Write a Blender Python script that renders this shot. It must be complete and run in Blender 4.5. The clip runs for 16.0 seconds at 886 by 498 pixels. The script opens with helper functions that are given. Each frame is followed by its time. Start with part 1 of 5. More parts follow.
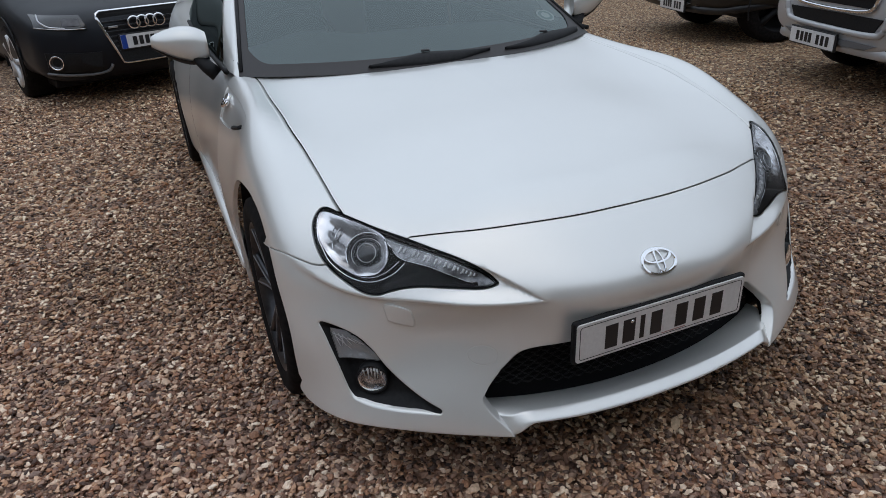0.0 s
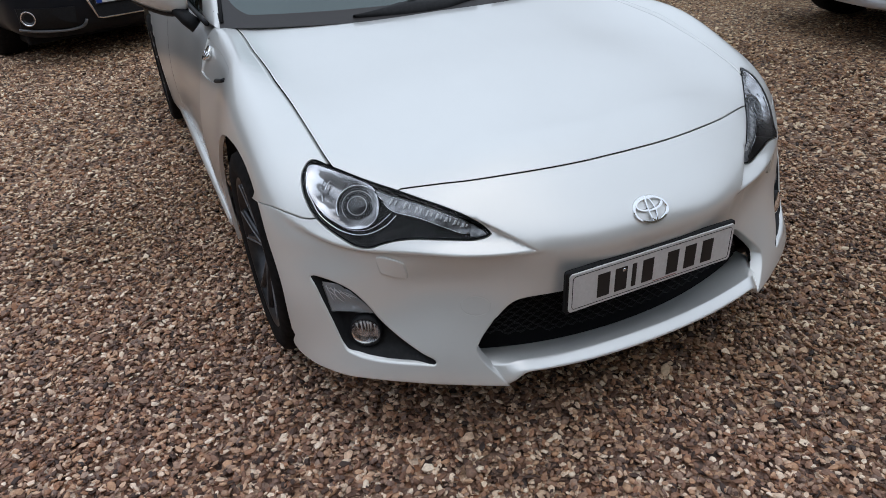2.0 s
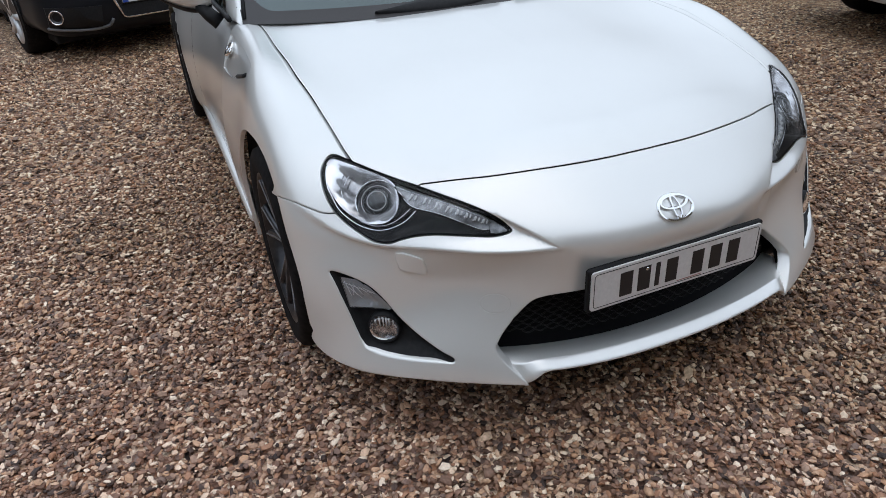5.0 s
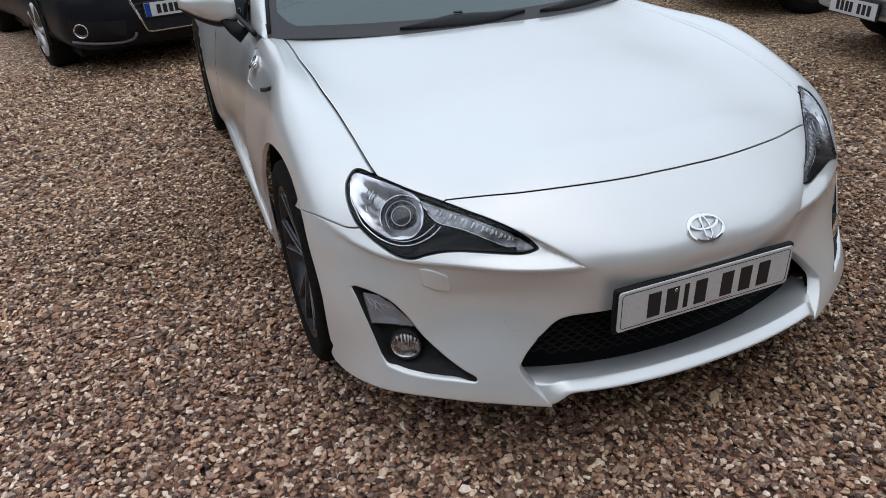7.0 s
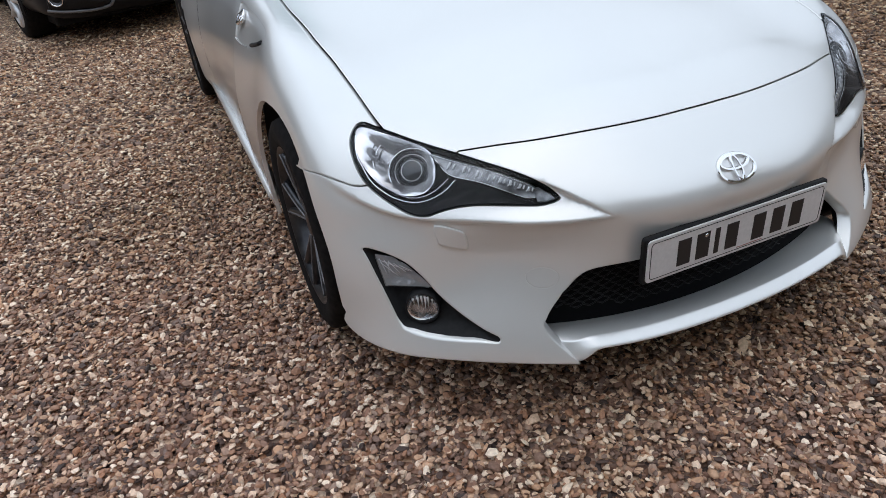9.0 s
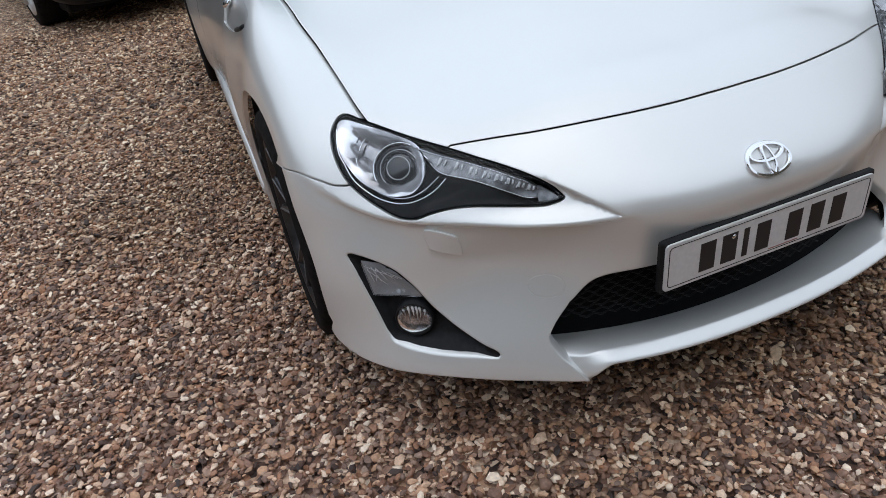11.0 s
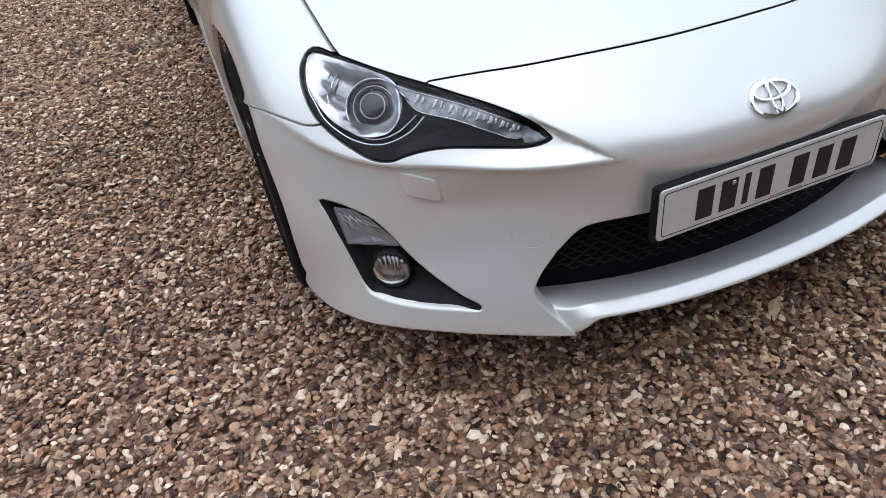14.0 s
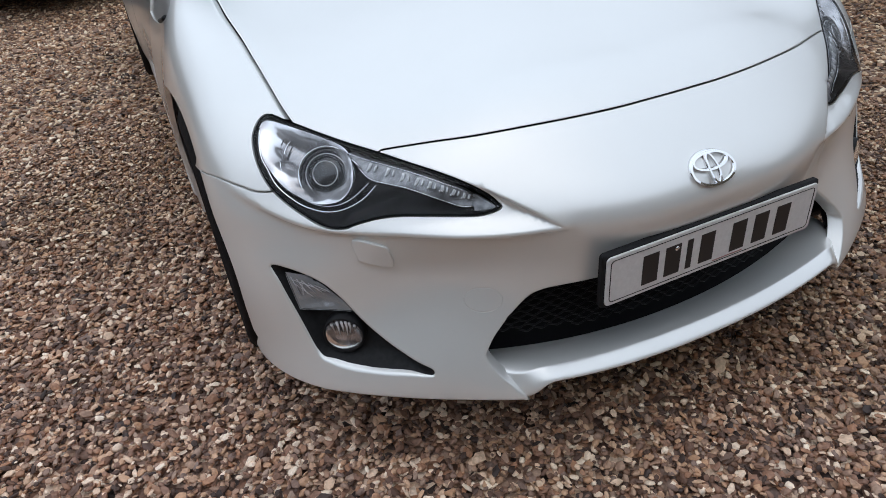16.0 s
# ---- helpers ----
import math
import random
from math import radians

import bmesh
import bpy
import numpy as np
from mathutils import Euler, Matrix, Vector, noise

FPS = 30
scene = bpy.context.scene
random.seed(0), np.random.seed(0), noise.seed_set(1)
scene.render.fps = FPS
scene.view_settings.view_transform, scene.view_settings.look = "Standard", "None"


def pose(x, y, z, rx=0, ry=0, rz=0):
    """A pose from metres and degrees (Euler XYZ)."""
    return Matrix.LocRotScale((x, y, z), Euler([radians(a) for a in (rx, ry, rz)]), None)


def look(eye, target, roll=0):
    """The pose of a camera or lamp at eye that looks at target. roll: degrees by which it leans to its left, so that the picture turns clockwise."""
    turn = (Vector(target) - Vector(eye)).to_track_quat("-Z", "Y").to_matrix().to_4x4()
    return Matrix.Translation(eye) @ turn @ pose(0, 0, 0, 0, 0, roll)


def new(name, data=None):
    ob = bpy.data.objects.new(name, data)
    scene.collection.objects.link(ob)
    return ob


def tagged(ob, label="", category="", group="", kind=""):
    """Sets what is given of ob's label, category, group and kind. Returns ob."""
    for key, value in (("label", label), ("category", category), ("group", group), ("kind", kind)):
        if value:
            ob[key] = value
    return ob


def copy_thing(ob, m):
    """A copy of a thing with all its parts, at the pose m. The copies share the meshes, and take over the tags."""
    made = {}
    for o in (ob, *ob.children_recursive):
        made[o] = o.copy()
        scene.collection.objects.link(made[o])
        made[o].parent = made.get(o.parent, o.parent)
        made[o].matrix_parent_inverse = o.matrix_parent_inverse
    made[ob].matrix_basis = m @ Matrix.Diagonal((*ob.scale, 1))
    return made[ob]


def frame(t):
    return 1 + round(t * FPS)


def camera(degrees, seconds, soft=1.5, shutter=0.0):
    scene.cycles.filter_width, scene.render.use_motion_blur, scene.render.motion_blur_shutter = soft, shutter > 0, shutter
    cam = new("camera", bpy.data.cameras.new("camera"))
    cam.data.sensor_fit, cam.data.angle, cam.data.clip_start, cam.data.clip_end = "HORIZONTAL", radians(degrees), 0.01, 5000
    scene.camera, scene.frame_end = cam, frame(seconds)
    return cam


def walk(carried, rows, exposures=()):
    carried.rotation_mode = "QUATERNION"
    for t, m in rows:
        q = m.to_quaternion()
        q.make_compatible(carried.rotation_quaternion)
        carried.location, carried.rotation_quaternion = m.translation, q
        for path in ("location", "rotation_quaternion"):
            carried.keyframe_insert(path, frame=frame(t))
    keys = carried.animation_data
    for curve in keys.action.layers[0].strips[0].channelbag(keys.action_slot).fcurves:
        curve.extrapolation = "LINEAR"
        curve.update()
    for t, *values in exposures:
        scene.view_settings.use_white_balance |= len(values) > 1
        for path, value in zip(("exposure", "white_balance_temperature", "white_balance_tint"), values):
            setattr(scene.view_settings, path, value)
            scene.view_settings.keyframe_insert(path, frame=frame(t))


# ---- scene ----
cam = camera(66.55, 16.0, soft=0.8)
PATH = (
    (0, -1.0481, -1.1026, 1.3482, 63.503, 2.578, -23.899),
    (0.5, -1.0562, -1.0983, 1.3428, 62.364, 2.365, -24.427),
    (1, -1.0636, -1.0938, 1.3399, 61.266, 2.303, -24.929),
    (1.5, -1.0630, -1.0932, 1.3337, 60.491, 2.491, -25.186),
    (2, -1.0602, -1.0952, 1.3312, 59.846, 2.862, -25.370),
    (2.5, -1.0566, -1.0927, 1.3248, 59.443, 3.144, -25.403),
    (3, -1.0524, -1.0931, 1.3218, 59.081, 3.424, -25.310),
    (3.5, -1.0490, -1.0937, 1.3153, 59.047, 3.646, -25.016),
    (4, -1.0478, -1.0923, 1.3140, 59.165, 3.693, -24.552),
    (6.5, -1.0773, -1.0648, 1.3007, 61.596, 2.410, -22.476),
    (7, -1.0784, -1.0557, 1.2982, 61.655, 2.688, -22.216),
    (7.5, -1.0815, -1.0500, 1.2930, 61.469, 3.208, -22.267),
    (8, -1.0943, -1.0389, 1.2872, 60.851, 3.836, -22.682),
    (8.5, -1.1012, -1.0087, 1.2677, 59.766, 4.406, -23.276),
    (9, -1.0925, -0.9651, 1.2478, 58.134, 4.956, -23.943),
    (11.5, -0.9381, -0.8281, 1.1927, 56.557, 6.849, -21.973),
    (12, -0.9263, -0.8145, 1.1825, 56.712, 6.807, -21.822),
    (12.5, -0.9234, -0.8070, 1.1703, 56.423, 6.686, -21.829),
    (13, -0.9206, -0.8039, 1.1358, 55.905, 6.602, -21.769),
    (13.5, -0.9117, -0.7989, 1.1212, 54.672, 6.607, -21.809),
    (14, -0.9116, -0.7973, 1.1310, 52.921, 6.440, -22.213),
    (14.5, -0.9150, -0.7927, 1.1355, 52.624, 6.069, -22.874),
    (15, -0.9008, -0.7814, 1.1610, 53.615, 5.727, -23.662),
    (15.5, -0.8869, -0.7811, 1.1781, 54.913, 5.380, -24.374),
    (16, -0.8880, -0.7861, 1.1734, 56.069, 4.622, -25.168),
)
EXPOSURES = ((0, -0.22), (1, -0.15), (2, -0.06), (3, 0.11), (4, 0.18), (6.5, 0.06), (8.5, 0.14), (9, 0.18), (11.5, 0.06), (12.5, 0.05), (13, 0.10), (13.5, 0.26), (14.5, 0.37), (15.5, 0.22), (16, 0.12))
walk(cam, [(t, pose(x, y, z, rx, ry, rz)) for t, x, y, z, rx, ry, rz in PATH], EXPOSURES)

# ---- overcast daylight ----
world = bpy.data.worlds.new("overcast")
scene.world = world
world.use_nodes = True
wn, wl = world.node_tree.nodes, world.node_tree.links
sky = wn.new("ShaderNodeTexSky")
sky.sky_type, sky.sun_disc = "NISHITA", False
sky.sun_elevation, sky.sun_rotation = radians(78), radians(190)
sky.air_density, sky.dust_density, sky.ozone_density = 1.0, 6.0, 1.0
cover = wn.new("ShaderNodeMix")
cover.data_type = "RGBA"
cover.inputs[0].default_value = 0.8
cloud = wn.new("ShaderNodeTexNoise")
cloud.inputs["Scale"].default_value, cloud.inputs["Detail"].default_value = 1.6, 4
ramp = wn.new("ShaderNodeValToRGB")
ramp.color_ramp.elements[0].position, ramp.color_ramp.elements[1].position = 0.3, 0.7
ramp.color_ramp.elements[0].color, ramp.color_ramp.elements[1].color = (9.0, 10.6, 12.8, 1), (10.4, 12.15, 14.6, 1)
wl.new(cloud.outputs["Fac"], ramp.inputs["Fac"])
wl.new(sky.outputs["Color"], cover.inputs[6])
# an overcast sky is brighter overhead than at the horizon
way, up, lift_up, veil = wn.new("ShaderNodeTexCoord"), wn.new("ShaderNodeSeparateXYZ"), wn.new("ShaderNodeMapRange"), wn.new("ShaderNodeVectorMath")
lift_up.interpolation_type = "SMOOTHSTEP"
lift_up.inputs["From Min"].default_value = 0.05
lift_up.inputs["To Min"].default_value, lift_up.inputs["To Max"].default_value = 0.52, 1.30
veil.operation = "SCALE"
wl.new(way.outputs["Generated"], up.inputs["Vector"])
wl.new(up.outputs["Z"], lift_up.inputs["Value"])
wl.new(ramp.outputs["Color"], veil.inputs[0])
wl.new(lift_up.outputs["Result"], veil.inputs["Scale"])
wl.new(veil.outputs["Vector"], cover.inputs[7])
wl.new(cover.outputs[2], wn["Background"].inputs["Color"])
wn["Background"].inputs["Strength"].default_value = 0.088

sun = new("sun", bpy.data.lights.new("sun", "SUN"))
sun.data.energy, sun.data.angle, sun.data.color = 0.5, radians(165), (1.0, 0.96, 0.9)
sun.matrix_world = look((-0.5, 0.8, 7), (0, 0, 0))


# ---- materials ----
def material(name, colour=(0.5, 0.5, 0.5), rough=0.5, metal=0.0, coat=0.0, **more):
    m = bpy.data.materials.new(name)
    m.use_nodes = True
    b = m.node_tree.nodes["Principled BSDF"]
    b.inputs["Base Color"].default_value = (*colour, 1)
    b.inputs["Roughness"].default_value, b.inputs["Metallic"].default_value = rough, metal
    b.inputs["Coat Weight"].default_value, b.inputs["Coat Roughness"].default_value = coat, 0.08
    for key, value in more.items():
        b.inputs[key.replace("_", " ")].default_value = value
    return m


def grain(m, scale, low, high, bump=0.0, detail=4.0, coords="Object", rough=None):
    """Mottles a material between two colours, with relief."""
    n, l = m.node_tree.nodes, m.node_tree.links
    b = n["Principled BSDF"]
    tc, tex, r = n.new("ShaderNodeTexCoord"), n.new("ShaderNodeTexNoise"), n.new("ShaderNodeValToRGB")
    tex.inputs["Scale"].default_value, tex.inputs["Detail"].default_value = scale, detail
    r.color_ramp.elements[0].position, r.color_ramp.elements[1].position = 0.35, 0.68
    r.color_ramp.elements[0].color, r.color_ramp.elements[1].color = (*low, 1), (*high, 1)
    l.new(tc.outputs[coords], tex.inputs["Vector"])
    l.new(tex.outputs["Fac"], r.inputs["Fac"])
    l.new(r.outputs["Color"], b.inputs["Base Color"])
    if bump:
        k = n.new("ShaderNodeBump")
        k.inputs["Strength"].default_value, k.inputs["Distance"].default_value = 0.6, bump
        l.new(tex.outputs["Fac"], k.inputs["Height"])
        l.new(k.outputs["Normal"], b.inputs["Normal"])
    if rough:
        q = n.new("ShaderNodeMapRange")
        q.inputs["To Min"].default_value, q.inputs["To Max"].default_value = rough
        l.new(tex.outputs["Fac"], q.inputs["Value"])
        l.new(q.outputs["Result"], b.inputs["Roughness"])
    return m


def car_paint(name, low, high, dirt=0.5, rough=0.3, metal=0.25, flake=900, coat=1.0):
    """Two-coat paint with fine flake, clear lacquer and a little road dust."""
    m = grain(material(name, rough=rough, metal=metal, coat=coat), 2.2, low, high, rough=(rough, rough + 0.12))
    n, l = m.node_tree.nodes, m.node_tree.links
    b = n["Principled BSDF"]
    tc, f, k = n.new("ShaderNodeTexCoord"), n.new("ShaderNodeTexNoise"), n.new("ShaderNodeBump")
    f.inputs["Scale"].default_value, f.inputs["Detail"].default_value = flake, 1
    k.inputs["Strength"].default_value, k.inputs["Distance"].default_value = 0.05, 0.0004
    l.new(tc.outputs["Object"], f.inputs["Vector"])
    l.new(f.outputs["Fac"], k.inputs["Height"])
    l.new(k.outputs["Normal"], b.inputs["Normal"])
    return m


PEARL = car_paint("pearl white paint", (0.736, 0.740, 0.722), (0.770, 0.774, 0.756), metal=0.38, rough=0.25)
PEARL.node_tree.nodes["Principled BSDF"].inputs["Coat Roughness"].default_value = 0.11
GREY_PAINT = car_paint("dark grey paint", (0.005, 0.0065, 0.010), (0.008, 0.0095, 0.014), rough=0.40, metal=0.0, coat=0.10)
GREY_PAINT.node_tree.nodes["Principled BSDF"].inputs["Specular IOR Level"].default_value = 0.22
SILVER_PAINT = car_paint("silver paint", (0.46, 0.465, 0.48), (0.52, 0.525, 0.54), metal=0.25)
BLACK_PAINT = car_paint("black paint", (0.006, 0.006, 0.007), (0.010, 0.010, 0.011), rough=0.35, metal=0.0, coat=0.25)
BLACK = grain(material("black plastic", rough=0.45), 60, (0.010, 0.010, 0.011), (0.018, 0.018, 0.02), 0.0004)
MATTE = grain(material("dull black plastic", rough=0.6, Specular_IOR_Level=0.25), 90, (0.006, 0.006, 0.007), (0.012, 0.012, 0.013), 0.0004)
GLOSS = material("gloss black", (0.008, 0.008, 0.009), 0.12, coat=0.5)
ALLOY = grain(material("light alloy", rough=0.45, metal=0.6), 30, (0.62, 0.62, 0.63), (0.70, 0.70, 0.71))
RUBBER = grain(material("tyre rubber", rough=0.85, Specular_IOR_Level=0.1), 40, (0.007, 0.0065, 0.0065), (0.016, 0.014, 0.014), 0.0006)
CHROME = grain(material("chrome", rough=0.08, metal=1.0), 30, (0.78, 0.78, 0.79), (0.86, 0.86, 0.87), rough=(0.05, 0.12))
SILVER = grain(material("satin alloy", rough=0.3, metal=1.0), 30, (0.50, 0.50, 0.51), (0.60, 0.60, 0.61))
GUNMETAL = grain(material("dark machined alloy", rough=0.35, metal=0.9), 25, (0.05, 0.05, 0.055), (0.09, 0.09, 0.095))
MACHINED = grain(material("machined wheel edge", rough=0.45, metal=0.5), 25, (0.15, 0.15, 0.16), (0.23, 0.23, 0.24))
FACETS = material("faceted lamp glass", (0.90, 0.91, 0.93), 0.18, 0.35)
fn, fl = FACETS.node_tree.nodes, FACETS.node_tree.links
cut, dent, place = fn.new("ShaderNodeTexVoronoi"), fn.new("ShaderNodeBump"), fn.new("ShaderNodeTexCoord")
cut.inputs["Scale"].default_value = 90
dent.inputs["Strength"].default_value, dent.inputs["Distance"].default_value = 0.5, 0.003
fl.new(place.outputs["Object"], cut.inputs["Vector"])
fl.new(cut.outputs["Distance"], dent.inputs["Height"])
fl.new(dent.outputs["Normal"], fn["Principled BSDF"].inputs["Normal"])
# dark and bright patches in the colour stand in for reflections in the chrome
MIRROR = grain(material("lamp reflector", rough=0.10, metal=0.72), 22, (0.33, 0.325, 0.335), (0.88, 0.88, 0.90), 0.012, detail=1.0, rough=(0.07, 0.16))
STRIP = grain(material("light strip", rough=0.3, metal=0.4), 60, (0.17, 0.175, 0.185), (0.40, 0.405, 0.42))
PLATE = grain(material("white plate", rough=0.3, coat=0.6), 120, (0.64, 0.64, 0.64), (0.71, 0.71, 0.71))
PAPER = grain(material("white paper", rough=0.8), 80, (0.80, 0.80, 0.79), (0.86, 0.86, 0.85))
PRINT = material("pale print", (0.35, 0.42, 0.40), 0.6)
INK = material("black print", (0.012, 0.012, 0.014), 0.4)
RED_INK = material("faded red print", (0.36, 0.20, 0.19), 0.6)
BLUE = material("blue print", (0.01, 0.05, 0.30), 0.4)


def glass(name, colour=(1, 1, 1), rough=0.0, ior=1.45, sheen=(1, 1, 1)):
    """A thin pane: clear to look through, with a mirror gloss that grows at a slant."""
    m = bpy.data.materials.new(name)
    m.use_nodes = True
    n, l = m.node_tree.nodes, m.node_tree.links
    n.remove(n["Principled BSDF"])
    t, g, mix, f = n.new("ShaderNodeBsdfTransparent"), n.new("ShaderNodeBsdfGlossy"), n.new("ShaderNodeMixShader"), n.new("ShaderNodeFresnel")
    t.inputs["Color"].default_value = (*colour, 1)
    g.inputs["Roughness"].default_value, g.inputs["Color"].default_value = rough, (*sheen, 1)
    f.inputs["IOR"].default_value = ior
    l.new(f.outputs["Fac"], mix.inputs["Fac"])
    l.new(t.outputs["BSDF"], mix.inputs[1])
    l.new(g.outputs["BSDF"], mix.inputs[2])
    l.new(mix.outputs["Shader"], n["Material Output"].inputs["Surface"])
    return m


LENS = glass("clear lamp lens", (0.95, 0.96, 0.97), rough=0.14, ior=1.30)
SCREEN = glass("windscreen glass", (0.40, 0.46, 0.45), ior=1.92, sheen=(0.86, 0.98, 0.97))
LAMP_BLACK = material("lamp housing black", (0.005, 0.005, 0.006), 0.55, Specular_IOR_Level=0.06)
HOUSING = material("satin lamp housing", (0.006, 0.0055, 0.0065), 0.32, Specular_IOR_Level=0.30)
DASH = grain(material("grey dashboard", rough=0.75), 150, (0.12, 0.125, 0.125), (0.15, 0.155, 0.155), 0.0005)
FRIT = grain(material("ceramic glass border", rough=0.5), 200, (0.018, 0.015, 0.015), (0.026, 0.022, 0.022))
TINT = glass("tinted glass", (0.03, 0.04, 0.038), ior=1.33, sheen=(0.40, 0.46, 0.44))


# ---- mesh helpers ----
def thing(name, m=None, label="", category="", group="", kind=""):
    ob = new(name)
    if m is not None:
        ob.matrix_world = m
    return tagged(ob, label, category, group, kind)


def mesh_of(name, verts, faces, smooth=True):
    me = bpy.data.meshes.new(name)
    me.from_pydata([tuple(v) for v in verts], [], [tuple(int(i) for i in f) for f in faces])
    me.update()
    if smooth:
        me.polygons.foreach_set("use_smooth", [True] * len(me.polygons))
    return me


def part(name, me, mat, parent=None, label="", m=None):
    """Links a mesh, or a bmesh, as one object under a thing or a part."""
    if isinstance(me, bmesh.types.BMesh):
        bm, me = me, bpy.data.meshes.new(name)
        bm.to_mesh(me)
        bm.free()
    me.materials.clear()
    me.materials.append(mat)
    ob = new(name, me)
    if parent is not None:
        ob.parent = parent
    if m is not None:
        ob.matrix_basis = m
    return tagged(ob, label)


def box(sx, sy, sz, bevel=0.0, at=(0, 0, 0), segments=2):
    bm = bmesh.new()
    bmesh.ops.create_cube(bm, size=1, matrix=Matrix.Translation(at) @ Matrix.Diagonal((sx, sy, sz, 1)))
    if bevel:
        bmesh.ops.bevel(bm, geom=bm.edges[:] + bm.verts[:], offset=bevel, segments=segments, affect="EDGES", profile=0.5)
    return bm


def smooth(bm):
    for f in bm.faces:
        f.smooth = True
    return bm


def lathe(profile, n=48, axis="x", turn=2 * math.pi):
    """A ring-shaped mesh from (along, radius) pairs about an axis."""
    verts, faces, k = [], [], len(profile)
    for i in range(n):
        a = turn * i / n
        c, s = math.cos(a), math.sin(a)
        for d, r in profile:
            verts.append({"x": (d, r * c, r * s), "y": (r * c, d, r * s), "z": (r * c, r * s, d)}[axis])
    for i in range(n):
        j = (i + 1) % n
        for q in range(k - 1):
            faces.append((i * k + q, i * k + q + 1, j * k + q + 1, j * k + q))
    return mesh_of("lathe", verts, faces)


def tube(points, radius, n=8, closed=False, flat=1.0):
    """A round bar along a line of points."""
    p = [Vector(q) for q in points]
    verts, faces = [], []
    for i, q in enumerate(p):
        a, b = p[i - 1] if i or closed else p[i], p[(i + 1) % len(p)] if i + 1 < len(p) or closed else p[i]
        d = (b - a).normalized()
        u = d.cross(Vector((0, 0, 1)) if abs(d.z) < 0.9 else Vector((0, 1, 0))).normalized()
        w = d.cross(u)
        r = radius[i] if isinstance(radius, (list, tuple)) else radius
        for k in range(n):
            t = 2 * math.pi * k / n
            verts.append(q + u * (math.cos(t) * r) + w * (math.sin(t) * r * flat))
    m = len(p)
    for i in range(m if closed else m - 1):
        j = (i + 1) % m
        for k in range(n):
            faces.append((i * n + k, i * n + (k + 1) % n, j * n + (k + 1) % n, j * n + k))
    if not closed:
        faces += [tuple(range(n))[::-1], tuple((m - 1) * n + k for k in range(n))]
    return mesh_of("tube", verts, faces)


def curve(points, n=8, closed=False):
    """A smooth line through control points; n steps between two of them."""
    p = [np.array(q, float) for q in points]
    out, m = [], len(p)
    for i in range(m if closed else m - 1):
        a, b, c, d = (p[(i + k) % m] if closed else p[min(max(i + k, 0), m - 1)] for k in (-1, 0, 1, 2))
        for s in range(n):
            t = s / n
            out.append(0.5 * (2 * b + (c - a) * t + (2 * a - 5 * b + 4 * c - d) * t * t + (3 * b - a - 3 * c + d) * t ** 3))
    if not closed:
        out.append(p[-1])
    return np.array(out)


# ---- the shape of the white coupe: top, front and side sheets melted into one hull ----
def cardinal(knots, q):
    """Weights of a natural cubic spline's knots at the places q."""
    k, q = np.asarray(knots, float), np.asarray(q, float)
    n, h = len(k), np.diff(k)
    a, b = np.eye(n), np.zeros((n, n))
    for i in range(1, n - 1):
        a[i, i - 1:i + 2] = h[i - 1], 2 * (h[i - 1] + h[i]), h[i]
        b[i, i - 1:i + 2] = 6 / h[i - 1], -6 / h[i - 1] - 6 / h[i], 6 / h[i]
    m = np.linalg.solve(a, b)
    c = np.clip(q, k[0], k[-1])
    i = np.clip(np.searchsorted(k, c) - 1, 0, n - 2)
    t, hi, eye = (c - k[i])[:, None], h[i][:, None], np.eye(n)
    s = hi - t
    w = (m[i] * s ** 3 + m[i + 1] * t ** 3) / (6 * hi) + (eye[i] / hi - m[i] * hi / 6) * s + (eye[i + 1] / hi - m[i + 1] * hi / 6) * t
    slope = (eye[i + 1] - eye[i]) / hi + np.where(q[:, None] < k[0], -(2 * m[i] + m[i + 1]) * hi / 6, (m[i] + 2 * m[i + 1]) * hi / 6)
    return w + slope * (q - c)[:, None]


def sheet(rows, cols, table, p, q):
    return np.einsum("ni,ij,nj->n", cardinal(rows, p), np.array(table, float), cardinal(cols, q))


def smax(a, b, k):
    return np.maximum(a, b) + np.maximum(k - np.abs(a - b), 0) ** 2 / (4 * k)


TOP_Y, TOP_X = (0.0, 0.15, 0.30, 0.50, 0.85, 1.20, 1.50), (0, 0.30, 0.55, 0.70, 0.82, 0.92)
TOP = ((.600, .595, .560, .530, .49, .45),
       (.697, .690, .628, .590, .55, .50),
       (.720, .712, .664, .640, .605, .55),
       (.757, .748, .720, .710, .678, .614),
       (.808, .797, .776, .795, .802, .688),
       (.850, .842, .826, .830, .824, .702),
       (.888, .880, .866, .857, .843, .72))
FRONT_Z, FRONT_X = (0.15, 0.19, 0.26, 0.36, 0.46, 0.50, 0.53, 0.60, 0.70), (0, 0.20, 0.40, 0.55, 0.70, 0.82, 0.90)
FRONT = ((.000, .000, .004, .068, .165, .29, .41),
         (.000, .002, .006, .068, .160, .285, .41),
         (.020, .024, .040, .090, .188, .312, .430),
         (.028, .039, .083, .147, .238, .336, .440),
         (.015, .028, .099, .173, .259, .370, .466),
         (.006, .020, .092, .165, .272, .384, .473),
         (.008, .022, .092, .166, .281, .391, .475),
         (.074, .089, .152, .226, .335, .424, .506),
         (.210, .225, .280, .344, .430, .503, .580))
SIDE_Y, SIDE_Z = (0.1, 0.40, 0.62, 0.84, 1.10, 1.45, 2.50), (0.15, 0.30, 0.50, 0.65, 0.78, 0.90)
SIDE = ((.820, .840, .835, .810, .77, .71),
        (.850, .865, .862, .840, .80, .74),
        (.862, .875, .875, .855, .81, .75),
        (.872, .886, .888, .870, .83, .77),
        (.870, .880, .880, .858, .815, .755),
        (.862, .874, .878, .852, .808, .74),
        (.870, .884, .888, .860, .81, .74))

